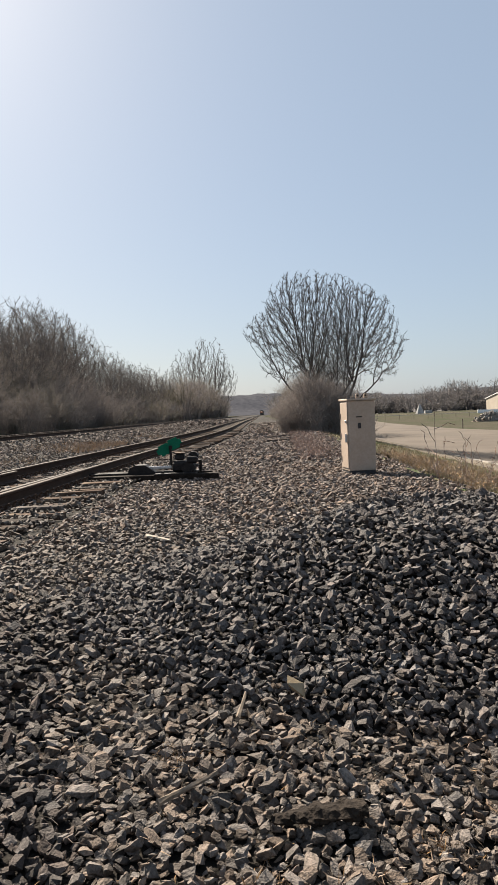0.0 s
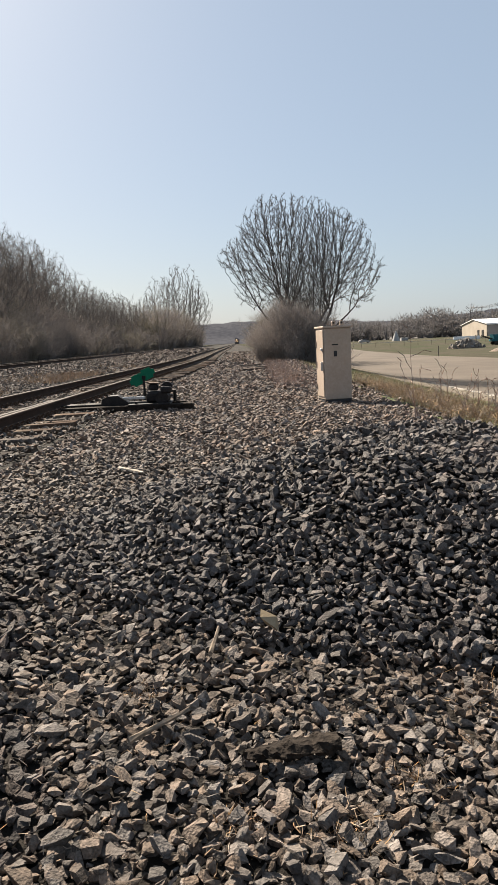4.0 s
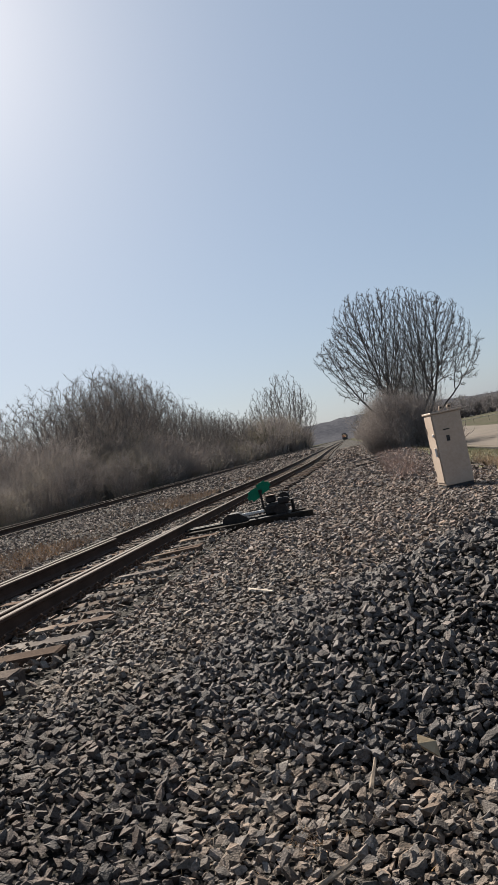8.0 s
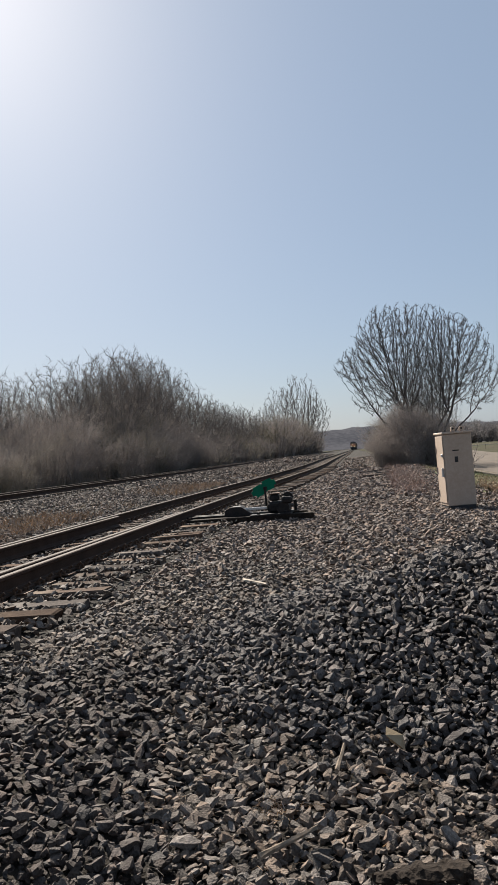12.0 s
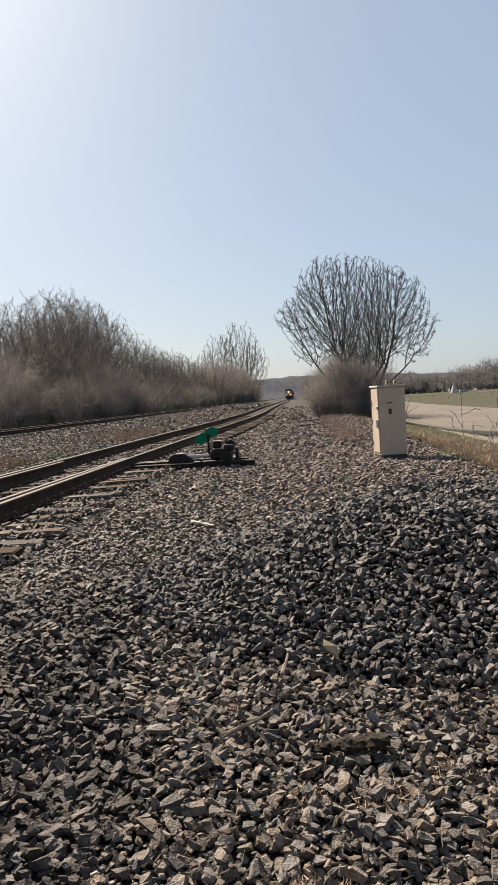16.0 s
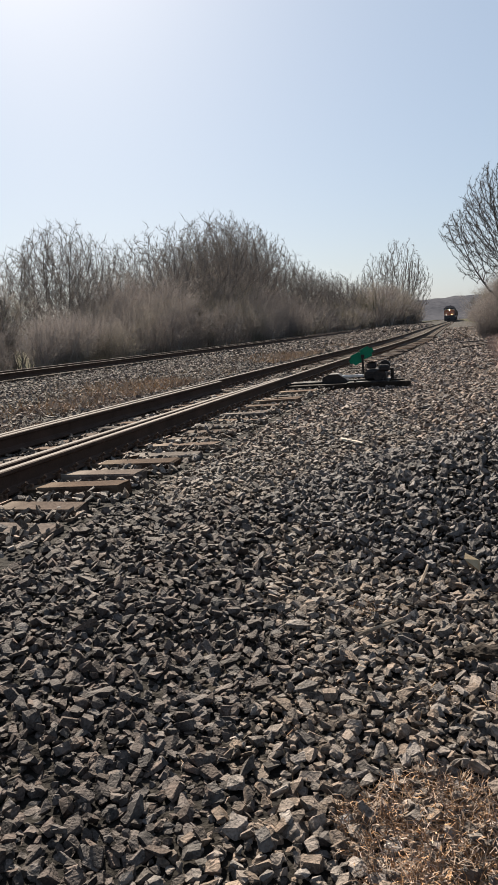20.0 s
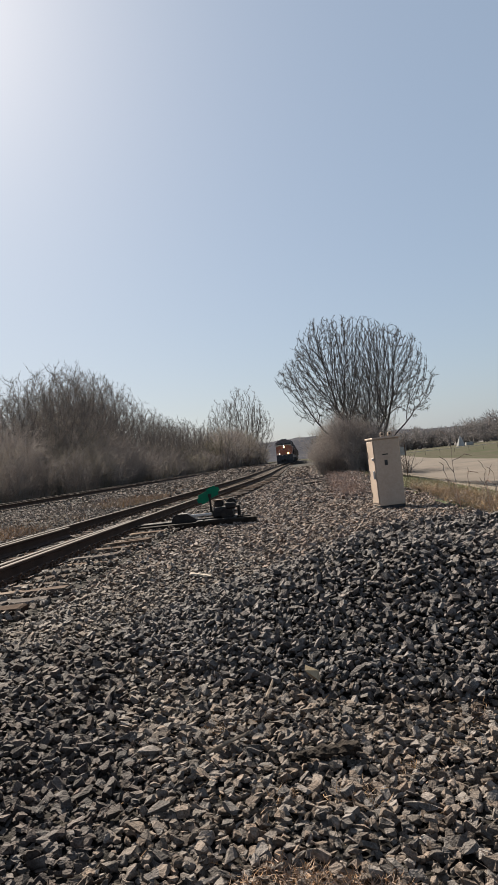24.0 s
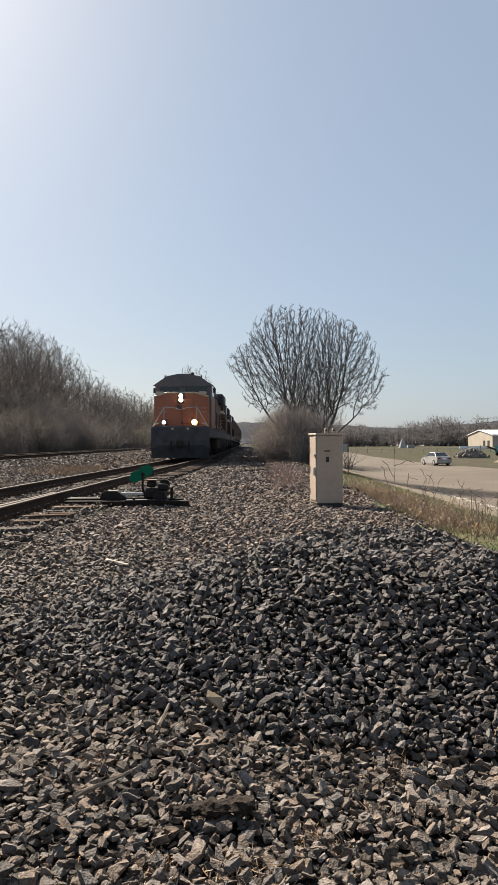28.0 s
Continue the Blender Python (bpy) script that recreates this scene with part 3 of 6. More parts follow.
v, f = stone_field(-3.4, 3.0, 5.0, 16.0, 0.051, 0.0232, SMALL_STONES, srng, lambda x, y: ~on_track(x, y) & ~seam(x, y) & (heap(x, y) < 0.09) & ballast_edge(x, y))
stuff("loose_ballast", v, f, M_STONE_DUSTY, bed, "loose angular dusty grey-brown ballast stones")
v, f = stone_field(-3.4, 3.0, 16.0, 34.0, 0.09, 0.034, SMALL_STONES, srng, lambda x, y: ~on_track(x, y) & ballast_edge(x, y))
stuff("loose_ballast", v, f, M_STONE_DUSTY, bed, "loose angular dusty grey-brown ballast stones")
v, f = stone_field(-3.2, 3.2, 34.0, 85.0, 0.2, 0.06, SMALL_STONES, srng, lambda x, y: ~on_track(x, y))
stuff("loose_ballast", v, f, M_STONE_DUSTY, bed, "loose angular dusty grey-brown ballast stones")
# beside and behind the photographer
v, f = stone_field(-1.6, 1.4, 0.5, 1.0, 0.033, 0.0205, NEAR_STONES, srng)
stuff("loose_ballast", v, f, M_STONE, bed, "loose angular grey ballast stones")
v, f = stone_field(-3.4, 3.0, -3.5, 1.0, 0.075, 0.034, SMALL_STONES, srng, lambda x, y: ~on_track(x, y) & ballast_edge(x, y) & ((np.abs(x + 0.1) > 1.4) | (y < 0.5)))
stuff("loose_ballast", v, f, M_STONE_DUSTY, bed, "loose dusty ballast stones")
v, f = stone_field(1.2, 3.6, 1.0, 8.0, 0.06, 0.026, SMALL_STONES, srng, lambda x, y: ~seen_near(x, y) & (heap(x, y) < 0.05) & ballast_edge(x, y))
stuff("loose_ballast", v, f, M_STONE_DUSTY, bed, "loose dusty ballast stones")
# between the ties and the rails
v, f = stone_field(-6.2, -2.2, -1.0, 24.0, 0.062, 0.0255, SMALL_STONES, srng, lambda x, y: on_track(x, y) & ((np.abs((y - 1.2 + 0.25) % TIE_STEP - 0.25) > 0.1) | (srng.uniform(0, 1, len(x)) < 0.05)), lambda x, y: land(x, y) + 0.05)
stuff("loose_ballast", v, f, M_STONE, bed, "ballast stones between the ties")
for y0, y1, step, size in ((4.0, 30.0, 0.1, 0.029), (30.0, 80.0, 0.2, 0.052), (80.0, 170.0, 0.42, 0.11)):
    v, f = stone_field(-13.0, -4.4, y0, y1, step, size, SMALL_STONES, srng, lambda x, y: (np.abs(x) < 1.4 + 0.75 * y) & (x - track_x(y) < -1.3))
    stuff("loose_ballast", v, f, M_STONE_OLD, bed, "pale weathered ballast stones between the two tracks")

pile = thing("gravel_pile", label="heap of freshly dumped dark grey crushed stone", category="gravel pile")
cx, cy, ax, ay, h = PILE
# the core's near-black colour stands in for shade between the heap's stones
part("core", sheet("core", np.linspace(cx - 2.6, cx + 2.4, 60), np.linspace(cy - 2.4, cy + 2.4, 50), lambda x, y: land(x, y) + heap(x, y) - 0.03 - 0.1 * (heap(x, y) < 0.01), M_BED_SHADE), None, pile)


def heap_top(x, y):
    return land(x, y) + heap(x, y)


for y0, y1, protos in ((cy - 2.3, cy - 1.1, NEAR_STONES), (cy - 1.1, cy + 1.2, STONES)):
    v, f = stone_field(cx - 2.5, cx + 2.3, y0, y1, 0.0285, 0.0188, protos, srng, lambda x, y: heap(x, y) >= 0.03, heap_top)
    stuff("loose_stone", v, f, M_STONE_DARK, pile, "")
# stones that can be picked up one by one, nearest to the camera
STONE_MESH = []
for pv, pf in [stone_proto(srng, 12, q, 7) for q in np.linspace(0.4, 0.75, 12)]:
    STONE_MESH.append(mesh_np("stone", pv * 0.0205, pf, M_STONE_ONE))
for me in STONE_MESH[:]:
    me = me.copy()
    me.materials[0] = M_STONE_FRESH_ONE
    STONE_MESH.append(me)
for k in range(290):
    x, y = srng.uniform(-1.1, 1.0), 1.5 + 2.0 * srng.uniform() ** 0.9
    s = float(np.clip(np.exp(srng.normal(-0.14, 0.2)), 0.65, 1.2))
    ob = part("stone", STONE_MESH[k % 12 + 12 * bool(fresh_patch(x, y))], None, bed)
    ob.matrix_world = Matrix.LocRotScale((x, y, float(land(x, y) + heap(x, y)) + 0.016 + 0.008 * s), Euler([srng.uniform(-0.6, 0.6), srng.uniform(-0.6, 0.6), srng.uniform(0, 6.28)]), (s, s, s))

# ---- trees and brush ----


def crown_points(rng, n, wide, low, high, inner, outer=1.0):
    """Points within an uneven oval crown, between two shares of its radius."""
    mid = low + 0.46 * (high - low)
    d = rng.normal(size=(n, 3))
    d /= np.linalg.norm(d, axis=1)[:, None]
    a = np.arctan2(d[:, 1], d[:, 0])
    rho = (inner ** 3 + (outer ** 3 - inner ** 3) * rng.uniform(size=n)) ** (1 / 3)
    rho *= 1 + 0.07 * np.sin(3 * a + 2 * d[:, 2]) + 0.06 * np.sin(5 * a - 4 * d[:, 2])
    up = np.where(d[:, 2] > 0, high - mid, mid - low)
    return np.stack([d[:, 0] * wide * rho, d[:, 1] * wide * rho, mid + d[:, 2] * rho * up], -1)


def lobe_points(rng, n, lobes):
    """Points within lobes: middle x, y, z, half width and half height of each."""
    share = np.array([q[3] ** 2 * q[4] for q in lobes])
    pick = np.array(lobes)[rng.choice(len(lobes), n, p=share / share.sum())]
    d = rng.normal(size=(n, 3))
    d *= (rng.uniform(size=n) ** (1 / 2.6) / np.linalg.norm(d, axis=1))[:, None]
    return pick[:, :3] + d * pick[:, [3, 3, 4]]


def leafless(rng, wide, low, high, stems, aims, step, tip, twigs, twig_length, thick=0.03, spread=0.5, lobes=None, bend=0.16, rise=0.12, fan=0.0):
    """Segments of a leafless tree: start, end, both radii, level. Its stems fork towards many aims that fill an uneven crown."""
    aim = lobe_points(rng, aims, lobes) if lobes else crown_points(rng, aims, wide, low, high, 0.2)
    place, parent = [], []
    for k in range(stems):
        az, lean = k * 2.399963 + rng.uniform(-0.3, 0.3), spread * math.sqrt((k + 0.3) / stems)
        p = np.array([math.cos(az), math.sin(az), 0.0]) * 0.02 * wide - (0, 0, 0.15)
        way = np.array([math.cos(az) * math.sin(lean), math.sin(az) * math.sin(lean), math.cos(lean)])
        last = -1
        while p[2] < (low * 0.9 + 0.1 * high * (k % 2)) * (1 - 0.45 * fan * lean):
            place.append(p)
            parent.append(last)
            last = len(place) - 1
            way = way + 0.012 * fan * np.array([way[0], way[1], 0.6]) + rng.normal(0, 0.03 * fan, 3)
            way /= np.linalg.norm(way)
            p = p + step * (way + rng.normal(0, 0.08, 3))
    place, parent = [np.array(place)], list(parent)
    flat = place[0]
    dist = np.linalg.norm(aim[:, None] - flat[None], axis=2)
    near, gap = dist.argmin(1), dist.min(1)
    grown = np.zeros(len(flat), int)
    for _ in range(150):
        live = gap > 1.6 * step
        aim, near, gap = aim[live], near[live], gap[live]
        if not len(aim):
            break
        pull = np.zeros((len(flat), 3))
        np.add.at(pull, near, (aim - flat[near]) / gap[:, None])
        who = np.unique(near)
        who = who[grown[who] < 3]
        if not len(who):
            break
        grown[who] += 1
        back = np.array([flat[k] - flat[parent[k]] if parent[k] >= 0 else (0, 0, step) for k in who]) / step
        way = pull[who] / (np.linalg.norm(pull[who], axis=1)[:, None] + 1e-9) + 0.35 * back + (0, 0, rise) + rng.normal(0, bend, (len(who), 3))
        if fan:
            out = flat[who] - (0, 0, 0.35 * low)
            way += 0.55 * fan * out / np.linalg.norm(out, axis=1)[:, None]
        fresh = flat[who] + step * way / np.linalg.norm(way, axis=1)[:, None]
        first = len(flat)
        flat = np.concatenate([flat, fresh])
        parent += who.tolist()
        grown = np.concatenate([grown, np.zeros(len(who), int)])
        dist = (fresh ** 2).sum(1)[None] - 2 * aim @ fresh.T
        k = dist.argmin(1)
        d = np.linalg.norm(aim - fresh[k], axis=1)
        closer = d < gap
        near, gap = np.where(closer, first + k, near), np.where(closer, d, gap)
    parent = np.array(parent)
    load = np.zeros(len(flat))
    for k in range(len(flat) - 1, -1, -1):
        load[k] = load[k] or tip ** 2.25
        if parent[k] >= 0:
            load[parent[k]] += load[k]
    r = load ** (1 / 2.25)
    on = parent >= 0
    a, b, ra, rb = flat[parent[on]], flat[on], r[parent[on]], r[on]
    seg = [np.column_stack([a, b, np.minimum(ra, rb * 1.35), rb, np.where(rb > thick, 0, 2)])]
    thin = np.where(rb < 2.6 * tip)[0]
    for _ in range(twigs):
        u = rng.uniform(0, 1, len(thin))[:, None]
        p = a[thin] * (1 - u) + b[thin] * u
        w = (b[thin] - a[thin]) / step * 0.7 + rng.normal(0, 0.5, (len(thin), 3)) + (0, 0, 0.3)
        w *= (twig_length * rng.uniform(0.4, 1.2, len(thin)) / np.linalg.norm(w, axis=1))[:, None]
        seg.append(np.column_stack([p, p + w, np.full(len(thin), tip), np.full(len(thin), tip * 0.3), np.full(len(thin), 3)]))
    return np.concatenate(seg)


def slivers(rng, p0, p1, r):
    """Very thin twigs as narrow tapered blades, one face each."""
    p0, p1 = np.asarray(p0, float), np.asarray(p1, float)
    u = np.cross(p1 - p0, rng.normal(size=p0.shape))
    u *= np.asarray(r)[:, None] / (np.linalg.norm(u, axis=1)[:, None] + 1e-9)
    v = np.stack([p0 - u, p0 + u, p1], 1).reshape(-1, 3)
    return v, np.arange(len(v)).reshape(-1, 3)


def both(tube, blade):
    """Tubes and blades as one set of triangles."""
    (v, f), (w, g) = tube, blade
    f = np.concatenate([f[:, [0, 1, 2]], f[:, [0, 2, 3]]])
    return np.concatenate([v, w]), np.concatenate([f, g + len(v)])


def tree_thing(s, label, category="tree", group="", sides=5, twig=None):
    """A tree with its trunk and limbs as one part and its crown of twigs as another."""
    t = thing("tree", None, label, category, group)
    a, c, d = (s[s[:, 8] == k] for k in (0, 2, 3))
    part("trunk", mesh_np("trunk", *tubes(a[:, :3], a[:, 3:6], a[:, 6], a[:, 7], sides), M_BARK, smooth=True), None, t)
    crown = both(tubes(c[:, :3], c[:, 3:6], c[:, 6], c[:, 7], 3), slivers(wrng, d[:, :3], d[:, 3:6], d[:, 6]))
    part("crown", mesh_np("crown", *crown, twig or M_TWIG), None, t)
    return t


wrng = np.random.default_rng(21)
TREE_AT = (4.25, 45.0)
CROWN = [(-1.4, 0.3, 7.2, 2.6, 2.95), (-2.9, -0.8, 6.3, 1.8, 1.9), (0.6, 0.9, 7.4, 2.3, 2.7), (2.0, -0.6, 6.6, 2.3, 2.5), (3.3, 0.4, 5.0, 1.7, 2.0), (0.0, -1.2, 5.0, 2.6, 2.2),
         (-4.2, 0.5, 6.4, 1.0, 0.9), (-2.6, 1.2, 4.6, 1.6, 1.4), (0.5, 1.8, 5.4, 2.4, 2.2), (4.3, -0.5, 5.3, 0.8, 0.9)]
s = leafless(wrng, 5.1, 3.4, 10.3, 16, 16000, 0.15, 0.0066, 8, 0.23, 0.028, 0.8, CROWN, 0.2, 0.0, 1.0)
big_tree = tree_thing(s, "wide leafless multi-stemmed tree beside the ballast", "tree")
big_tree.matrix_world = pose(TREE_AT[0], TREE_AT[1], float(land(*TREE_AT)))


def crown_proto(rng, twigs, fat):
    """A far tree: a short trunk and an uneven crown of many twigs, of height about 1."""
    lobes = [Vector((rng.normal(0, 0.17), rng.normal(0, 0.17), rng.uniform(0.25, 0.7))) for _ in range(6)]
    a, b = [], []
    for k in range(twigs):
        o = lobes[k % 6]
        d = Vector(rng.normal(size=3)).normalized()
        p = o + d * rng.uniform(0.0, 0.2)
        q = p + (d + Vector((0, 0, 0.35))) * rng.uniform(0.05, 0.12)
        a.append(p[:]), b.append(q[:])
    trunk = [(0, 0, 0)] * 6
    return both(tubes(trunk, [o[:] for o in lobes], np.full(6, 0.02), np.full(6, 0.008), 3), slivers(rng, a, b, np.full(len(a), fat)))


def dome_proto(rng, stems, shoots, twigs, fat, wide=0.42):
    """A rounded bush of many fine stems that fan out from its foot to an uneven dome, of height about 1."""
    p0, p1, r0, r1 = [], [], [], []
    a, b, c = [], [], []
    for _ in range(stems):
        az, rho = rng.uniform(0, 6.283), math.sqrt(rng.uniform(0, 1))
        end = np.array([math.cos(az) * rho * wide, math.sin(az) * rho * wide, math.sqrt(max(0.05, 1 - 0.8 * rho ** 2))]) * rng.uniform(0.78, 1.02)
        foot = np.array([rng.normal(0, 0.07), rng.normal(0, 0.07), 0.0])
        mid = foot * 0.4 + end * (0.35, 0.35, 0.55) + rng.normal(0, 0.04, 3)
        u = np.linspace(0, 1, 6)[:, None]
        line = (1 - u) ** 2 * foot + 2 * u * (1 - u) * mid + u * u * end + np.concatenate([np.zeros((1, 3)), rng.normal(0, 0.012, (5, 3))])
        rad = fat * np.linspace(0.0075, 0.002, 6)
        p0 += line[:-1].tolist()
        p1 += line[1:].tolist()
        r0 += rad[:-1].tolist()
        r1 += rad[1:].tolist()
        k = np.minimum((5 * rng.uniform(0.12, 1.0, shoots) ** 0.8).astype(int), 4)
        way = line[k + 1] - line[k]
        way /= np.linalg.norm(way, axis=1)[:, None]
        o = line[k] + (line[k + 1] - line[k]) * rng.uniform(0, 1, (shoots, 1))
        w = way * 0.8 + rng.normal(0, 0.55, (shoots, 3))
        w *= (rng.uniform(0.07, 0.19, shoots) / np.linalg.norm(w, axis=1))[:, None]
        a.append(o), b.append(o + w), c.append(np.full(shoots, 0.0022 * fat))
        o = np.repeat(o, twigs, 0) + np.repeat(w, twigs, 0) * rng.uniform(0.2, 1.0, (shoots * twigs, 1))
        w = np.repeat(w, twigs, 0) * 0.5 + rng.normal(0, 0.05, (shoots * twigs, 3))
        a.append(o), b.append(o + w), c.append(np.full(len(o), 0.0015 * fat))
    return both(tubes(p0, p1, r0, r1, 3), slivers(rng, np.concatenate(a), np.concatenate(b), np.concatenate(c)))


BUSH = [dome_proto(wrng, 32, 16, 5, 0.72) for _ in range(5)]
FAR_BUSH = [dome_proto(wrng, 18, 10, 3, 1.6, 0.5) for _ in range(5)]


def thicket(name, xs, ys, heights, label, mat=None, protos=None):
    n = len(xs)
    z = land(xs, ys) - 0.05
    sc = np.stack([heights * wrng.uniform(0.8, 1.4, n), heights * wrng.uniform(0.8, 1.4, n), heights], -1)
    v, f = scatter(wrng, protos or BUSH, np.stack([xs, ys, z], -1), sc, tilt=0.05)
    ob = new(name, mesh_np(name, v, f, mat or M_BRUSH))
    return tagged(ob, label, "thicket", kind="stuff")


# how high the wood along the far track rises, by direction from the near ballast (both in degrees)
WOOD_AZ = [-60, -42, -37, -32.7, -28.6, -24.5, -21, -18.4, -16.5, -15, -13, -10, -7.6, -5, 0]
WOOD_EL = [6.0, 6.2, 6.8, 9.0, 9.0, 8.3, 8.7, 9.4, 8.6, 8.0, 5.8, 4.4, 4.0, 3.4, 2.6]


def wood_height(x, y):
    """The height from the ground to the wood's skyline."""
    x, y = np.asarray(x, float), np.asarray(y, float)
    el = np.interp(np.degrees(np.arctan2(x, y)), WOOD_AZ, WOOD_EL)
    return np.tan(np.radians(el)) * np.hypot(x, y) + 1.3 - land(x, y)


def left_brush(name, n, y0, y1, protos, deep):
    """Brush along the far track, low at its edge and higher behind."""
    ys = y0 + (y1 - y0) * wrng.uniform(0, 1, n) ** 1.3
    back = wrng.uniform(0, 1, n) ** 1.2
    xs = track_x(ys) - 13.6 - deep * back - 0.012 * ys
    lump = 1 + 0.1 * np.sin(ys * 0.33 + xs * 0.4) + 0.08 * np.sin(ys * 0.13 + 2)
    hs = wood_height(xs, ys) * lump * (0.42 + 0.31 * back) * wrng.uniform(0.85, 1.06, n)
    thicket(name, xs, ys, hs, "dense grey-brown leafless brush along the railway", protos=protos)


left_brush("left_thicket", 145, 6, 85, BUSH, 9.0)
left_brush("far_thicket", 220, 85, 430, FAR_BUSH, 14.0)
# brush round the wide tree and on behind it along the line
n = 66
ys = 38 + 18 * wrng.uniform(0, 1, n)
xs = 1.35 + 2.9 * wrng.uniform(0, 1, n) ** 0.8 + 0.02 * (ys - 38)
thicket("tree_brush", xs, ys, wrng.uniform(2.0, 3.7, n) * (0.75 + 0.25 * np.clip(xs - 1.3, 0, 1)), "grey-brown leafless brush round the tree's foot")
n = 130
ys = 56 + 340 * wrng.uniform(0, 1, n) ** 1.4
xs = 3.4 + 0.014 * (ys - 56) + np.abs(wrng.normal(0, 2.0, n))
thicket("line_brush", xs, ys, wrng.uniform(2.2, 4.4, n), "leafless brush beside the line in the distance", protos=FAR_BUSH)

# brush at the bend of the road
n = 55
ys = 70 + 18 * wrng.uniform(0, 1, n)
xs = 5.0 + 3.2 * wrng.uniform(0, 1, n)
thicket("roadside_brush", xs, ys, wrng.uniform(3.4, 6.0, n), "leafless brush at the bend of the road", protos=FAR_BUSH)

# the wood's taller trees
protos = []
for k in range(6):
    s = leafless(wrng, 3.6 + 0.3 * (k % 3), 2.6, 10.6, 3 + k % 3, 1100, 0.36, 0.0105, 5, 0.5, 0.05, 0.55, None, 0.2, 0.03)
    t = tree_thing(s, "leafless tree in the wood along the railway", "tree", "trees of the wood", 4, M_TWIG_WOOD)
    protos.append(t)
spots = []
for k in range(74):
    y = 17 + 155 * ((k + wrng.uniform()) / 74) ** 1.6
    x = float(track_x(y)) - 19.0 - 8 * wrng.uniform() - 0.01 * y
    spots.append((x, y, float(wood_height(x, y)) / 10.9 * wrng.uniform(0.84, 1.06)))
spots += [(8.0, 74, 0.85), (7.4, 79, 0.9), (7.0, 86, 0.8), (8.2, 82, 0.75)]
for k, (x, y, hgt) in enumerate(spots):
    m = pose(x, y, float(land(x, y)) - 0.1, 0, 0, wrng.uniform(0, 360))
    src = protos[k % 6]
    t = src if k < 6 else copy_thing(src, m)
    t.matrix_world = m
    t.scale = (hgt * wrng.uniform(0.9, 1.15), hgt * wrng.uniform(0.9, 1.15), hgt)

# the tall far trees that stand above the wood
s = leafless(wrng, 7.5, 5.0, 25.5, 4, 2200, 0.7, 0.03, 5, 1.1, 0.13, 0.5, None, 0.25, 0.03)
tall = tree_thing(s, "tall leafless tree standing above the distant wood", "tree", "tall far trees", 4, M_TWIG_WOOD)
tall.matrix_world = pose(-20.0, 300, float(land(-20.0, 300)))
tall.scale = (1.3, 1.3, 1.33)
for x, y, k in ((-28.0, 296, 1.15), (-14.8, 305, 1.0), (-34.0, 301, 0.88)):
    t = copy_thing(tall, pose(x, y, float(land(x, y)), 0, 0, 470 * k))
    t.scale = (k * 0.95, k * 0.95, k)
# the far end of the wood, in front of their trunks
n = 80
ys = 165 + 125 * wrng.uniform(0, 1, n)
xs = track_x(ys) - 14.2 - 9 * wrng.uniform(0, 1, n)
thicket("far_thicket", xs, ys, wood_height(xs, ys) * wrng.uniform(0.6, 0.9, n), "far grey-brown leafless brush at the wood's end", protos=FAR_BUSH)

# ---- relay cabinet ----


def cabinet():
    t = thing("relay_cabinet", pose(1.63, 13.6, -0.13, 0, 0, 9), "tan painted steel railway relay cabinet, closed, on ballast", "cabinet")
    w, d, h = 0.505, 0.5, 1.375
    part("body", box(w, d, h - 0.1, (0, 0, 0.08 + (h - 0.1) / 2), 0.008), M_CAB, t)
    part("base", box(w - 0.02, d - 0.02, 0.09, (0, 0, 0.045), 0.005), M_CABBASE, t, "grey steel base frame")
    roof = box(w + 0.05, d + 0.06, 0.035, (0, 0, h + 0.0), 0.006)
    part("roof", roof, M_CAB, t, "flat overhanging roof lid")
    for x in (-0.02, 0.13):
        bm = box(0.075, 0.02, 0.1, (x - 0.03, -d / 2 + 0.06, h + 0.06), 0.02)
        eye = part("lifting_eye", bm, M_CAB, t)
        part("eye_hole", rod((x - 0.03, -d / 2 + 0.048, h + 0.072), (x - 0.03, -d / 2 + 0.072, h + 0.072), 0.02), M_BLACK, eye)
    door = part("door", box(0.012, d - 0.06, h - 0.18, (-w / 2 - 0.008, 0, 0.09 + (h - 0.1) / 2), 0.003), M_CAB, t, "side door")
    for z in (0.3, 0.72, 1.08):
        part("hinge", rod((-w / 2 - 0.02, d / 2 - 0.04, z - 0.05), (-w / 2 - 0.02, d / 2 - 0.04, z + 0.05), 0.014), M_CAB, door)
    part("handle", box(0.035, 0.03, 0.16, (-w / 2 - 0.03, -d / 2 + 0.08, 0.68), 0.006), M_STEEL, door, "steel latch handle")
    part("hasp", box(0.03, 0.05, 0.05, (-w / 2 - 0.025, -d / 2 + 0.08, 0.98), 0.006), M_STEEL, door)
    part("label_plate", box(0.115, 0.004, 0.02, (-0.05, -d / 2 - 0.002, 1.06)), M_BLACK, t, "small dark plate")
    part("vent", box(0.06, 0.006, 0.1, (-0.045, -d / 2 - 0.003, 0.9), 0.002), M_CABBASE, t, "small grey vent")
    return t


cabinet()

# ---- switch stand ----


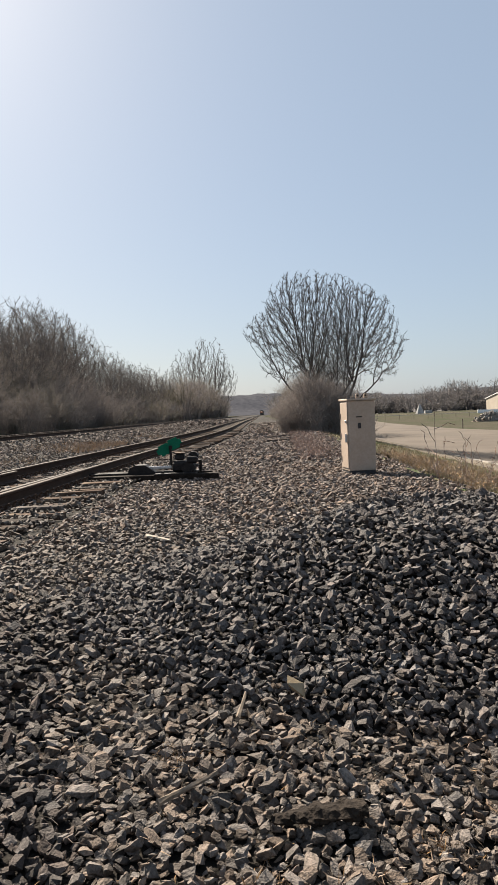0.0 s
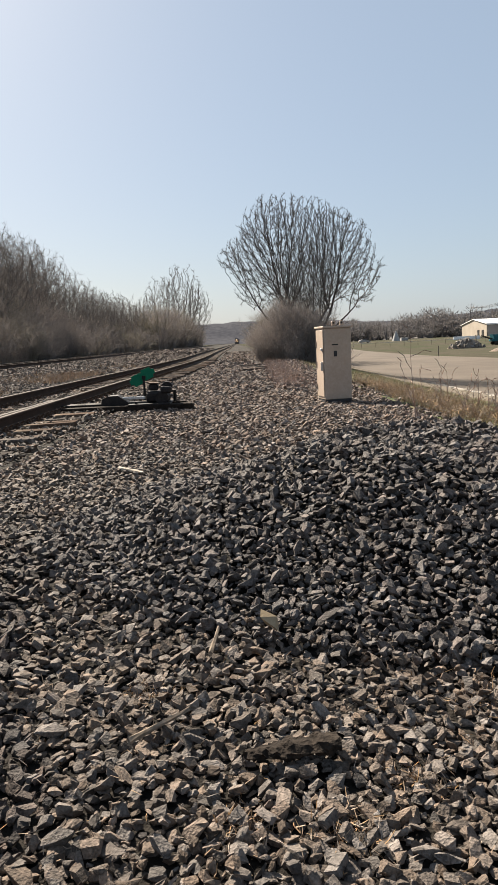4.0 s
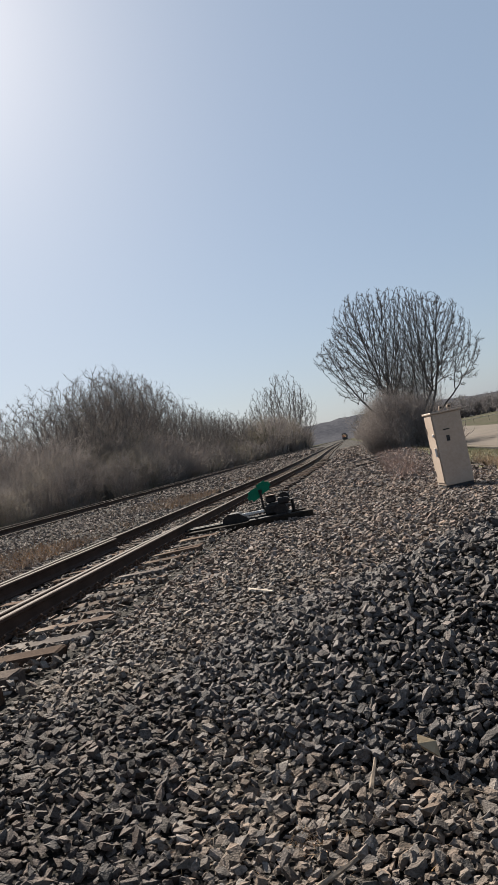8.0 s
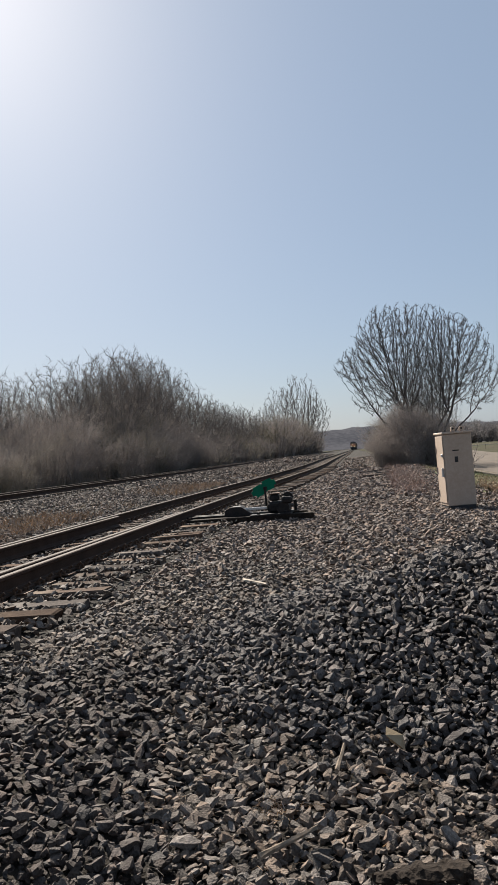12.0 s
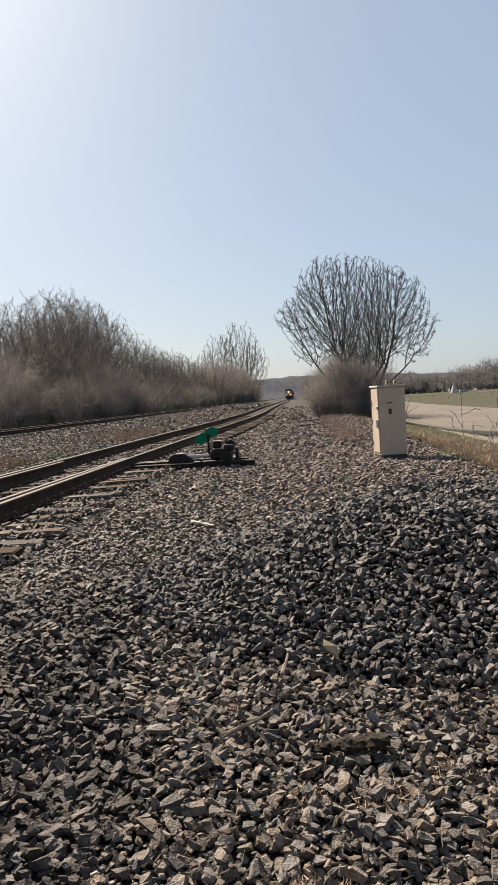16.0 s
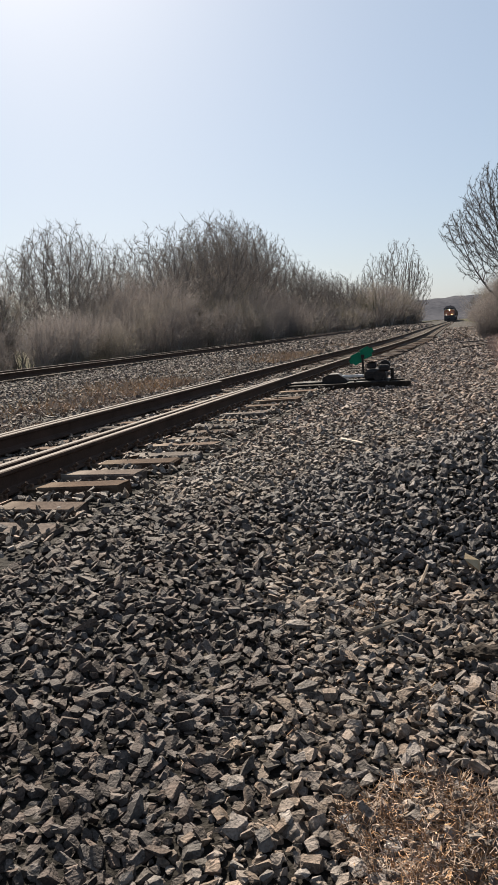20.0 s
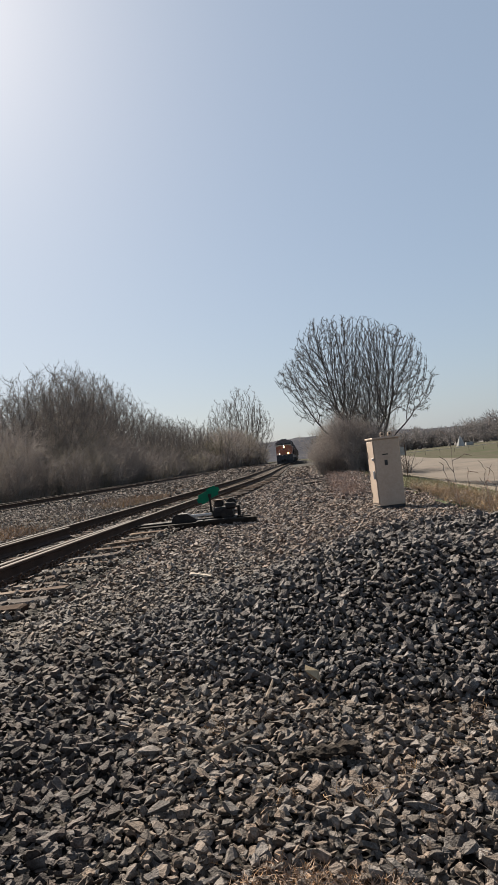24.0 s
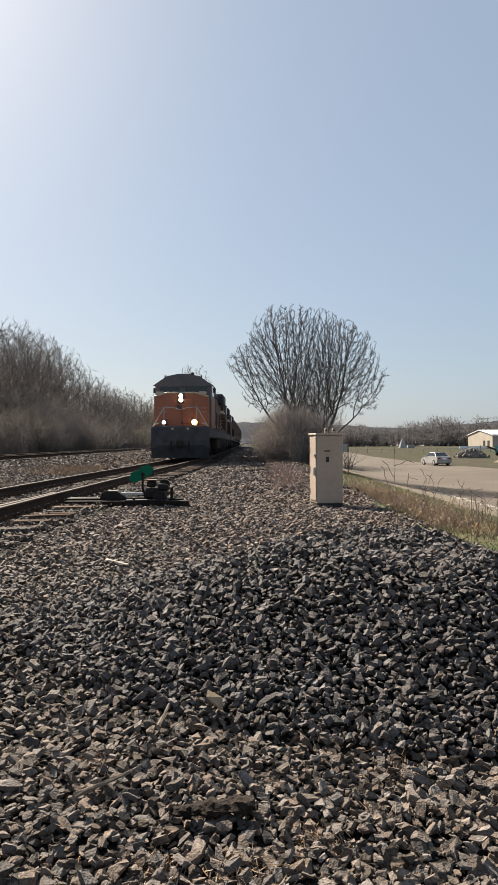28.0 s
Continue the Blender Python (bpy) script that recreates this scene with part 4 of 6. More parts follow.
def switch_stand():
    y = 13.35
    x0 = float(track_x(y)) + 0.753
    t = thing("switch_stand", pose(0, y, 0), "black cast-iron switch stand with green target on long ties", "switch stand")
    tipx = -0.95
    for k, dy in ((0, -0.28), (1, 0.28)):
        part("head_tie", box(tipx - x0 + 0.9 - 0.15 * k, 0.24, 0.16, ((tipx + x0) / 2 - 0.45 - 0.07 * k, dy, -0.04), 0.015), M_LOG, t, "long dark wooden head tie")
    part("base_plate", box(0.75, 0.8, 0.03, (-1.72, 0, 0.045), 0.006), M_STANDIRON, t)
    part("gear_box", box(0.34, 0.36, 0.2, (-1.62, 0, 0.16), 0.04), M_STANDIRON, t)
    bm = rod((-1.5, -0.25, 0.14), (-1.5, 0.25, 0.14), 0.12, n=14)
    part("drum", bm, M_STANDIRON, t)
    part("spindle", rod((-1.83, 0, 0.1), (-1.83, 0, 0.5), 0.022), M_STANDIRON, t)
    # two round-cornered target blades, set askew
    for x, z, a in ((-1.77, 0.57, -22), (-1.94, 0.47, -24)):
        bm = box(0.29, 0.01, 0.2, (0, 0, 0), 0.0)
        bmesh.ops.bevel(bm, geom=[e for e in bm.edges if abs(e.verts[0].co.y - e.verts[1].co.y) > 0.005], offset=0.055, segments=3, affect="EDGES")
        ob = part("target", bm, M_GREEN, t, "green enamelled target blade")
        ob.matrix_local = pose(x, 0.01 * (x > -1.9), z, 0, a, 8)
    part("mast_cap", rod((-1.83, 0, 0.48), (-1.83, 0, 0.54), 0.035), M_STANDIRON, t)
    for x, y2 in ((-1.95, -0.3), (-1.95, 0.3), (-1.45, -0.3), (-1.45, 0.3)):
        part("bolt", rod((x, y2, 0.05), (x, y2, 0.1), 0.028, n=6), M_STANDIRON, t)
    part("top_casting", box(0.17, 0.2, 0.12, (-1.66, 0, 0.33), 0.025), M_STANDIRON, t)
    part("casting_lid", box(0.19, 0.22, 0.02, (-1.66, 0, 0.4), 0.006), M_PLATE, t, "worn rusty lid")
    part("crank", rod((-1.5, -0.1, 0.3), (-1.42, 0.12, 0.36), 0.04), M_STANDIRON, t)
    part("gear_wheel", rod((-1.42, -0.05, 0.32), (-1.42, 0.05, 0.32), 0.1, n=14), M_STANDIRON, t)
    part("spring_rod", rod((-1.75, 0.22, 0.2), (-1.3, 0.22, 0.24), 0.025), M_STANDIRON, t)
    part("hand_lever", rod((-1.45, -0.2, 0.2), (-1.3, 0.5, 0.12), 0.02), M_STANDIRON, t)
    part("lever_weight", box(0.2, 0.12, 0.12, (-1.42, -0.22, 0.28), 0.03), M_STANDIRON, t)
    part("lock_post", rod((-1.3, 0.1, 0.05), (-1.3, 0.1, 0.26), 0.03), M_STANDIRON, t)
    # the machine's low humped cover and the throw rods
    pts = [(-0.26, 0), (-0.22, 0.12), (-0.12, 0.17), (0.06, 0.17), (0.16, 0.1), (0.26, 0.02), (0.26, 0)]
    ob = part("rod_cover", prism(pts, 0.3, "y", -0.15), M_STANDIRON, t, "humped black cover")
    ob.location = (-2.35, 0, 0.04)
    for dy in (-0.1, 0.1):
        part("throw_rod", rod((x0 - 0.6, dy, 0.06), (-1.75, dy, 0.06), 0.022), M_STANDIRON, t)
    part("throw_bar", box(0.42, 0.05, 0.05, (-2.02, -0.05, 0.15), 0.008), M_STEEL, t, "pale worn steel bar")
    return t


switch_stand()

# ---- wood on the ballast ----


def log_piece():
    rng = np.random.default_rng(3)
    bm = bmesh.new()
    n, rings = 12, 22
    loops = []
    for i in range(rings):
        u = i / (rings - 1)
        x = (u - 0.5) * 0.29
        r = 0.028 * (0.35 + 0.75 * min(1, 2.2 * u)) * (1 + 0.12 * math.sin(u * 17)) * (1 if i else 0.4)
        loops.append([bm.verts.new((x, r * math.cos(a) * 1.5 + rng.normal() * 0.004, 0.016 + r * 0.6 * math.sin(a) * (1 + 0.25 * math.cos(3 * a)) + rng.normal() * 0.004)) for a in np.linspace(0, 2 * math.pi, n, endpoint=False)])
    for a, b in zip(loops, loops[1:]):
        for j in range(n):
            bm.faces.new((a[j], a[(j + 1) % n], b[(j + 1) % n], b[j]))
    bm.faces.new(loops[0])
    bm.faces.new(loops[-1][::-1])
    me = bpy.data.meshes.new("log")
    bmesh.ops.recalc_face_normals(bm, faces=bm.faces)
    bm.to_mesh(me)
    bm.free()
    me.materials.append(M_LOG)
    return me


log = new("broken_log", log_piece())
log.matrix_world = pose(-0.1, 2.5, float(land(-0.1, 2.5) + heap(-0.1, 2.5)) + 0.045, 0, -3, 4)
tagged(log, "short weathered dark broken log on the ballast", "log")


def stick(name, a, b, r, mat, label):
    bm = rod((0, 0, 0), (Vector(b) - Vector(a))[:], r, r * 0.6, 6)
    rng = np.random.default_rng(8)
    bmesh.ops.subdivide_edges(bm, edges=[e for e in bm.edges if (e.verts[0].co - e.verts[1].co).length > r * 4], cuts=5)
    for v in bm.verts:
        v.co += Vector(rng.normal(0, r * 0.1, 3))
    ob = part(name, bm, mat, None)
    ob.location = a
    return tagged(ob, label, "stick")


def rest(x, y, up=0.05):
    return (x, y, float(land(x, y) + heap(x, y)) + up)


stick("wood_splinter", rest(-0.6, 2.6, 0.05), rest(-0.42, 2.74, 0.065), 0.011, M_SPLINTER, "split weathered wooden stick on the ballast")
stick("white_stick", rest(-1.3, 6.95, 0.045), rest(-1.05, 6.68, 0.045), 0.02, M_STICK, "pale bleached stick on the ballast")
stick("wood_splinter", rest(-0.36, 3.13, 0.06), rest(-0.33, 3.3, 0.07), 0.01, M_SPLINTER, "thin weathered wooden splinter on the ballast")

# discarded ties at the edge of the scrub
for k, (x, y, turn) in enumerate(((0.95, 29.5, 62), (1.25, 31.6, 74), (1.1, 34.0, 50), (1.7, 36.5, 80))):
    ob = new("old_tie", TIE_MESH[k % 4])
    ob.matrix_world = pose(x, y, float(land(x, y)) + 0.0, 3 - 2 * k, 1, turn)
    tagged(ob, "discarded dark weathered wooden tie lying in the scrub", "railway tie", "discarded ties")

# a tan stone on the heap
ob = new("tan_stone", mesh_np("tan_stone", STONES[5][0] * 0.045, STONES[5][1], M_STONE_TAN))
ob.matrix_world = pose(-0.12, 3.3, float(land(-0.12, 3.3) + heap(-0.12, 3.3)) + 0.06, 20, 30, 0)
tagged(ob, "tan-coloured flat stone on the dark heap", "stone")

# ---- the train ----
FRONT_END, SPEED = 36.5, 23.5
TRAIN = []
M_ORANGE = material("orange_paint", (0.3, 0.112, 0.068), (0.38, 0.15, 0.094), 0.8, 14, 0.5, bump=0.03, col_c=(0.27, 0.115, 0.078), patch=0.58)
M_TRAINBLACK = material("black_paint", (0.042, 0.043, 0.048), (0.08, 0.08, 0.085), 2, 25, 0.55, bump=0.05)
M_GRIME = material("grimy_underframe", (0.02, 0.018, 0.016), (0.05, 0.043, 0.036), 3, 25, 0.8, bump=0.1)
M_CREAM = material("pale_stripe", (0.42, 0.34, 0.25), (0.52, 0.43, 0.33), 3, 30, 0.5, bump=0.02)
M_FADED = material("faded_orange", (0.3, 0.16, 0.11), (0.36, 0.2, 0.14), 3, 30, 0.6, bump=0.02)
M_HOOD = material("dark_hood_paint", (0.06, 0.04, 0.035), (0.11, 0.075, 0.062), 0.8, 14, 0.6, bump=0.05, col_c=(0.16, 0.07, 0.045), patch=0.62)
# dark cab paint, its grey lifted to carry the haze in front of it
M_CABROOF = material("hazed_cab_paint", (0.075, 0.07, 0.075), (0.125, 0.115, 0.118), 1.5, 25, 0.45, bump=0.05, spec=0.4)
M_RAILING = material("railing_paint", (0.34, 0.31, 0.28), (0.44, 0.41, 0.37), 6, 40, 0.5, bump=0)
M_WINDOW = material("dark_glass", (0.01, 0.012, 0.014), (0.015, 0.018, 0.02), 2, 10, 0.08, bump=0, spec=0.5)
M_HEADLIGHT = glow("headlight_glow", (1.0, 0.8, 0.5), 3.5)
M_WHITE_LAMP = glow("white_lamp_glow", (1.0, 0.86, 0.66), 2.0)
M_DITCH = glow("ditch_light_glow", (1.0, 0.62, 0.22), 3.6)
M_HOPPER = material("hopper_paint", (0.09, 0.075, 0.065), (0.17, 0.14, 0.12), 1.2, 20, 0.7, bump=0.1, col_c=(0.2, 0.11, 0.07), patch=0.6)


def wheel_set(t, y, side):
    w = part("wheel", rod((side * 0.72, y, 0.5), (side * 0.86, y, 0.5), 0.5, n=18), M_GRIME, t)
    part("axle_box", box(0.14, 0.32, 0.3, (side * 1.1, y, 0.5), 0.03), M_GRIME, w)


def bogie(t, ys):
    for side in (-1, 1):
        b = part("truck_frame", box(0.16, abs(ys[-1] - ys[0]) + 1.1, 0.3, (side * 1.05, sum(ys) / len(ys), 0.75), 0.05), M_GRIME, t)
        for y in ys:
            part("spring", rod((side * 1.05, y + 0.42, 0.4), (side * 1.05, y + 0.42, 0.7), 0.11, n=8), M_GRIME, b)
    for y in ys:
        for side in (-1, 1):
            wheel_set(t, y, side)


def locomotive(lit):
    # trailing units take the dark hood colour in place of shadow on their orange
    paint = M_ORANGE if lit else M_HOOD
    t = thing("locomotive", label="orange-nosed diesel freight locomotive, dark hood, headlights lit" if lit else "diesel freight locomotive coupled in the train, painted dark as in shadow", category="locomotive", group="locomotives")
    # underframe, pilot and plow
    part("underframe", box(3.0, 21.6, 0.5, (0, 11.4, 1.4), 0.03), M_TRAINBLACK, t)
    pil = part("pilot", box(3.02, 0.16, 1.15, (0, 0.5, 1.15), 0.03), M_TRAINBLACK, t, "black pilot plate")
    bm = bmesh.new()
    pts = [(-1.5, 0.55), (-1.45, 0.12), (0, -0.0), (1.45, 0.12), (1.5, 0.55)]
    lo = [bm.verts.new((x, (0.05 if abs(x) < 0.1 else 0.4), 0.1)) for x, _ in pts]
    hi = [bm.verts.new((x, (0.3 if abs(x) < 0.1 else 0.45), 0.75)) for x, _ in pts]
    for i in range(4):
        bm.faces.new((lo[i], lo[i + 1], hi[i + 1], hi[i]))
    bmesh.ops.solidify(bm, geom=bm.faces[:], thickness=0.04)
    part("snow_plow", bm, M_TRAINBLACK, t)
    part("coupler", box(0.3, 0.7, 0.35, (0, 0.15, 0.85), 0.06), M_GRIME, t)
    for side in (-1, 1):
        for k in range(4):
            part("step", box(0.5, 0.3, 0.04, (side * 1.28, 0.75, 0.45 + 0.32 * k), 0.008), M_GRIME, pil)
        part("air_hose", rod((side * 0.45, 0.3, 1.0), (side * 0.5, 0.2, 0.45), 0.035), M_GRIME, pil)
    # nose
    pts = [(-1.42, 1.66), (1.42, 1.66), (1.42, 3.3), (0.75, 3.5), (-0.75, 3.5), (-1.42, 3.3)]
    nose = part("nose", prism(pts, 1.7, "y", 0.95), paint, t, "orange wide nose" if lit else "")
    part("anticlimber", box(2.9, 0.3, 0.12, (0, 0.72, 1.7), 0.03), M_TRAINBLACK, nose, "black ledge under the nose")
    for a, b in (((-1.44, 3.31), (-0.75, 3.515)), ((-0.75, 3.515), (0.75, 3.515)), ((0.75, 3.515), (1.44, 3.31))):
        part("nose_edge", rod((a[0], 0.95, a[1]), (b[0], 0.95, b[1]), 0.045, n=6), M_CREAM, nose, "pale trim line")
    part("nose_door", box(0.62, 0.05, 1.35, (0.35, 0.93, 2.55), 0.03), paint, nose, "")
    for z in (1.95, 3.05):
        part("door_hinge", box(0.06, 0.05, 0.14, (0.05, 0.9, z), 0.01), M_TRAINBLACK, nose)
    for x, w, z in ((-0.95, 0.5, 2.72), (1.05, 0.55, 2.72), (1.05, 0.55, 2.5), (-0.95, 0.5, 2.5)):
        part("emblem", box(w, 0.02, 0.1, (x, 0.945, z), 0.005), M_FADED, nose, "faded pale orange emblem bar")
    part("emblem", prism([(-0.28, 2.86), (0.28, 2.86), (0.1, 2.6), (-0.1, 2.6)], 0.02, "y", 0.91), M_TRAINBLACK, nose, "dark emblem shape")
    # headlights and ditch lights
    hl = part("headlight_case", box(0.32, 0.14, 0.56, (0, 0.9, 3.24), 0.05), M_TRAINBLACK, t)
    for z in (3.35, 3.13):
        part("headlight", rod((0, 0.82, z), (0, 0.79, z), 0.11, n=16), M_HEADLIGHT if lit else M_WINDOW, hl, "round headlight")
    for side in (-1, 1):
        x = 0.72 if side > 0 else -0.88
        d = part("ditch_light_case", box(0.3, 0.2, 0.3, (x, 0.82, 1.96), 0.04), M_TRAINBLACK, t)
        part("ditch_light", rod((x, 0.72, 1.96), (x, 0.69, 1.96), 0.1 if side < 0 else 0.15, n=16), (M_WINDOW if not lit else M_WHITE_LAMP if side < 0 else M_DITCH), d, "round ditch light")
        part("marker", box(0.12, 0.04, 0.1, (side * 0.4, 0.41, 1.62)), M_CREAM, pil, "small pale plate")
    # cab
    pts = [(-1.5, 1.66), (1.5, 1.66), (1.5, 3.98), (0.85, 4.42), (0.4, 4.52), (-0.4, 4.52), (-0.85, 4.42), (-1.5, 3.98)]
    cabp = part("cab", prism(pts, 3.2, "y", 2.0), M_CABROOF, t, "dark cab with arched roof")
    pts = [(-1.62, 3.98), (-1.5, 3.92), (1.5, 3.92), (1.62, 3.98), (0.88, 4.48), (0.4, 4.58), (-0.4, 4.58), (-0.88, 4.48)]
    part("visor", prism(pts, 0.1, "y", 1.93), M_CABROOF, cabp)
    for x in (-0.72, 0.72):
        part("windscreen", box(1.1, 0.04, 0.6, (x, 1.985, 3.82), 0.02), M_WINDOW, cabp, "dark windscreen pane")
    for side in (-1, 1):
        part("side_panel", box(0.03, 3.1, 1.6, (side * 1.51, 3.6, 2.5), 0.01), paint, cabp, "orange cab side" if lit else "")
        part("side_window", box(0.03, 1.2, 0.6, (side * 1.515, 3.4, 3.75), 0.01), M_WINDOW, cabp)
        part("mirror", box(0.12, 0.06, 0.3, (side * 1.64, 2.6, 3.75), 0.02), M_TRAINBLACK, cabp)
    part("roof_unit", box(1.0, 1.5, 0.2, (0, 3.6, 4.6), 0.04), M_CABROOF, cabp, "air conditioner on the roof")
    part("horn", rod((0.5, 2.6, 4.56), (0.5, 2.1, 4.62), 0.05, 0.09), M_TRAINBLACK, cabp)
    for x, r in ((-1.05, 0.05), (-0.95, 0.035), (0.95, 0.05)):
        part("aerial", rod((x, 2.6, 4.3), (x, 2.6, 4.58), r, r * 0.7), M_TRAINBLACK, cabp)
    for side in (-1, 1):
        part("number_box", box(0.42, 0.14, 0.16, (side * 1.12, 1.0, 3.5), 0.03), M_CREAM, t, "pale sun-lit lamp box on the nose shoulder")
    # long hood
    part("hood", box(2.1, 15.6, 2.5, (0, 13.2, 2.9), 0.12), M_HOOD, t, "dark brown-maroon engine hood")
    part("hood_roof", box(2.2, 15.4, 0.35, (0, 13.2, 4.25), 0.1), M_TRAINBLACK, t)
    part("dynamic_brake", box(2.7, 2.6, 0.7, (0, 8.2, 4.1), 0.1), M_TRAINBLACK, t)
    part("radiator", box(2.95, 3.6, 0.8, (0, 19.0, 4.15), 0.12), M_TRAINBLACK, t, "flared radiator")
    for side in (-1, 1):
        part("stripe", box(0.02, 15.2, 0.14, (side * 1.06, 13.2, 2.0)), M_FADED, t, "faded stripe")
        for k in range(7):
            part("hood_door", box(0.03, 1.5, 1.7, (side * 1.06, 7.4 + 1.75 * k, 3.05), 0.01), M_HOOD, t)
        part("walkway", box(0.5, 16, 0.06, (side * 1.27, 13.3, 1.67)), M_TRAINBLACK, t)
        for k in range(9):
            part("rail_post", rod((side * 1.48, 5.6 + 1.9 * k, 1.68), (side * 1.48, 5.6 + 1.9 * k, 2.7), 0.02, n=5), M_GRIME, t)
        part("handrail", rod((side * 1.48, 5.5, 2.7), (side * 1.48, 21.2, 2.7), 0.022, n=5), M_GRIME, t)
        # front railing that runs down to the corner steps
        part("front_rail", rod((side * 0.35, 0.55, 2.72), (side * 0.85, 0.55, 2.74), 0.024, n=5), M_RAILING, t)
        part("front_rail", rod((side * 0.85, 0.55, 2.74), (side * 1.42, 0.62, 1.75), 0.024, n=5), M_RAILING, t)
        part("front_post", rod((side * 0.85, 0.55, 1.72), (side * 0.85, 0.55, 2.76), 0.024, n=5), M_RAILING, t)
        part("chain", rod((side * 0.35, 0.55, 2.72), (0, 0.55, 2.6), 0.018, n=5), M_RAILING, t, "sagging chain")
        arc = [(side * (1.12 + 0.36 * math.sin(q)), 0.58, 1.55 + 0.36 * math.cos(q)) for q in (0, 0.4, 0.8, 1.2, 1.57)] + [(side * 1.48, 0.58, 0.6)]
        bm = bmesh.new()
        for p, q in zip(arc, arc[1:]):
            rod(p, q, 0.03, n=6, bm=bm)
        part("grab_iron", bm, M_RAILING, t, "curved corner handrail")
        part("fuel_tank", box(0.9, 4.6, 0.95, (side * 0.95, 11.3, 0.85), 0.15), M_GRIME, t)
    bogie(t, (2.9, 4.7, 6.5))
    bogie(t, (16.2, 18.0, 19.8))
    return t


def hopper():
    t = thing("hopper_car", label="dark weathered covered hopper freight car", category="freight car", group="freight cars")
    part("frame", box(2.9, 17.0, 0.3, (0, 8.6, 1.15), 0.03), M_GRIME, t)
    pts = [(-1.2, 1.5), (1.2, 1.5), (1.55, 2.1), (1.55, 4.1), (1.2, 4.55), (-1.2, 4.55), (-1.55, 4.1), (-1.55, 2.1)]
    part("body", prism(pts, 14.2, "y", 1.5), M_HOPPER, t)
    for k in range(8):
        for side in (-1, 1):
            part("rib", box(0.07, 0.12, 2.0, (side * 1.57, 2.2 + 1.85 * k, 3.1)), M_HOPPER, t)
    for k in range(4):
        part("chute", prism([(-0.5, 0.45), (0.5, 0.45), (1.1, 1.5), (-1.1, 1.5)], 1.3, "y", 2.8 + 3.4 * k), M_HOPPER, t)
    part("roof_walk", box(0.7, 13.8, 0.06, (0, 8.6, 4.62)), M_GRIME, t)
    bogie(t, (1.7, 3.4))
    bogie(t, (13.8, 15.5))
    return t


lead = locomotive(True)
TRAIN.append((lead, 0.0))
second = locomotive(False)
TRAIN.append((second, 22.9))
third = copy_thing(second, pose(0, 0, 0))
TRAIN.append((third, 45.8))
car0 = hopper()
TRAIN.append((car0, 68.8))
for k in range(1, 6):
    TRAIN.append((copy_thing(car0, pose(0, 0, 0)), 68.8 + 17.9 * k))

# ---- the far side of the road ----


def lumpy(rng, w, d, h, nx=26, ny=18, rough=0.05):
    """A mound with an uneven outline."""
    gx, gy = np.meshgrid(np.linspace(-1, 1, nx), np.linspace(-1, 1, ny))
    r = np.sqrt(gx ** 2 + gy ** 2)
    z = np.clip(1 - r ** 2, 0, 1) ** 1.2 * (1 + rng.normal(0, rough, gx.shape)) + 0.12 * np.sin(4 * gx + 1) * np.clip(1 - r, 0, 1)
    v = np.stack([gx * w / 2, gy * d / 2, z * h - 0.05], -1).reshape(-1, 3)
    i = (np.arange(ny - 1)[:, None] * nx + np.arange(nx - 1)[None]).ravel()
    return v, np.stack([i, i + 1, i + nx + 1, i + nx], -1)


M_DARKGRAVEL = material("dark_gravel", (0.05, 0.043, 0.039), (0.1, 0.088, 0.08), 0.8, 9, 0.95, bump=0.8, bump_size=0.08)
M_SOIL = material("brown_soil", (0.12, 0.092, 0.072), (0.2, 0.16, 0.13), 0.9, 9, 0.95, bump=0.8, bump_size=0.08)
M_RUBBLE = material("rubble", (0.12, 0.105, 0.092), (0.24, 0.21, 0.18), 1.0, 9, 0.95, bump=0.4, bump_size=0.05, island=0.4)
M_WALL = material("cream_metal_siding", (0.27, 0.236, 0.195), (0.33, 0.292, 0.245), 0.3, 6, 0.6, bump=0.05)
M_SIDE = material("grey_metal_siding", (0.31, 0.262, 0.235), (0.39, 0.33, 0.295), 0.3, 6, 0.6, bump=0.05)
M_ROOFW = material("white_metal_roof", (0.72, 0.72, 0.72), (0.82, 0.82, 0.82), 0.3, 6, 0.4, bump=0.03)
M_SILO = material("silo_steel", (0.2, 0.2, 0.205), (0.3, 0.3, 0.305), 0.8, 8, 0.6, 0.2, bump=0.05)
M_WHITE = material("white_paint", (0.75, 0.75, 0.74), (0.84, 0.84, 0.83), 1, 20, 0.5, bump=0.03)
M_CANVAS = material("weathered_canvas", (0.25, 0.25, 0.25), (0.36, 0.36, 0.35), 0.8, 8, 0.9, bump=0.1)
M_POLE = material("pole_wood", (0.14, 0.115, 0.092), (0.22, 0.185, 0.15), 3, 40, 0.9, bump=0.4, bump_size=0.02)
M_WIRE = material("wire", (0.05, 0.05, 0.05), (0.08, 0.08, 0.08), 3, 30, 0.6, bump=0)
M_BLUE = material("blue_machine_paint", (0.015, 0.085, 0.11), (0.03, 0.13, 0.16), 1, 12, 0.5, bump=0.05)
M_YELLOW = material("rusty_yellow_paint", (0.2, 0.13, 0.08), (0.28, 0.19, 0.12), 1, 12, 0.6, bump=0.05)
M_FARWOOD = material("far_wood", (0.15, 0.135, 0.13), (0.2, 0.182, 0.174), 0.05, 0.6, 0.95, bump=0, island=0.3, col_c=(0.10, 0.10, 0.083), patch=0.62, through_light=0.15)
M_HILL = material("wooded_hill", (0.040, 0.042, 0.050), (0.070, 0.071, 0.080), 0.012, 0.12, 0.95, bump=0, spec=0.0)
BX, BY, BZ = 89.2, 250.0, -0.9


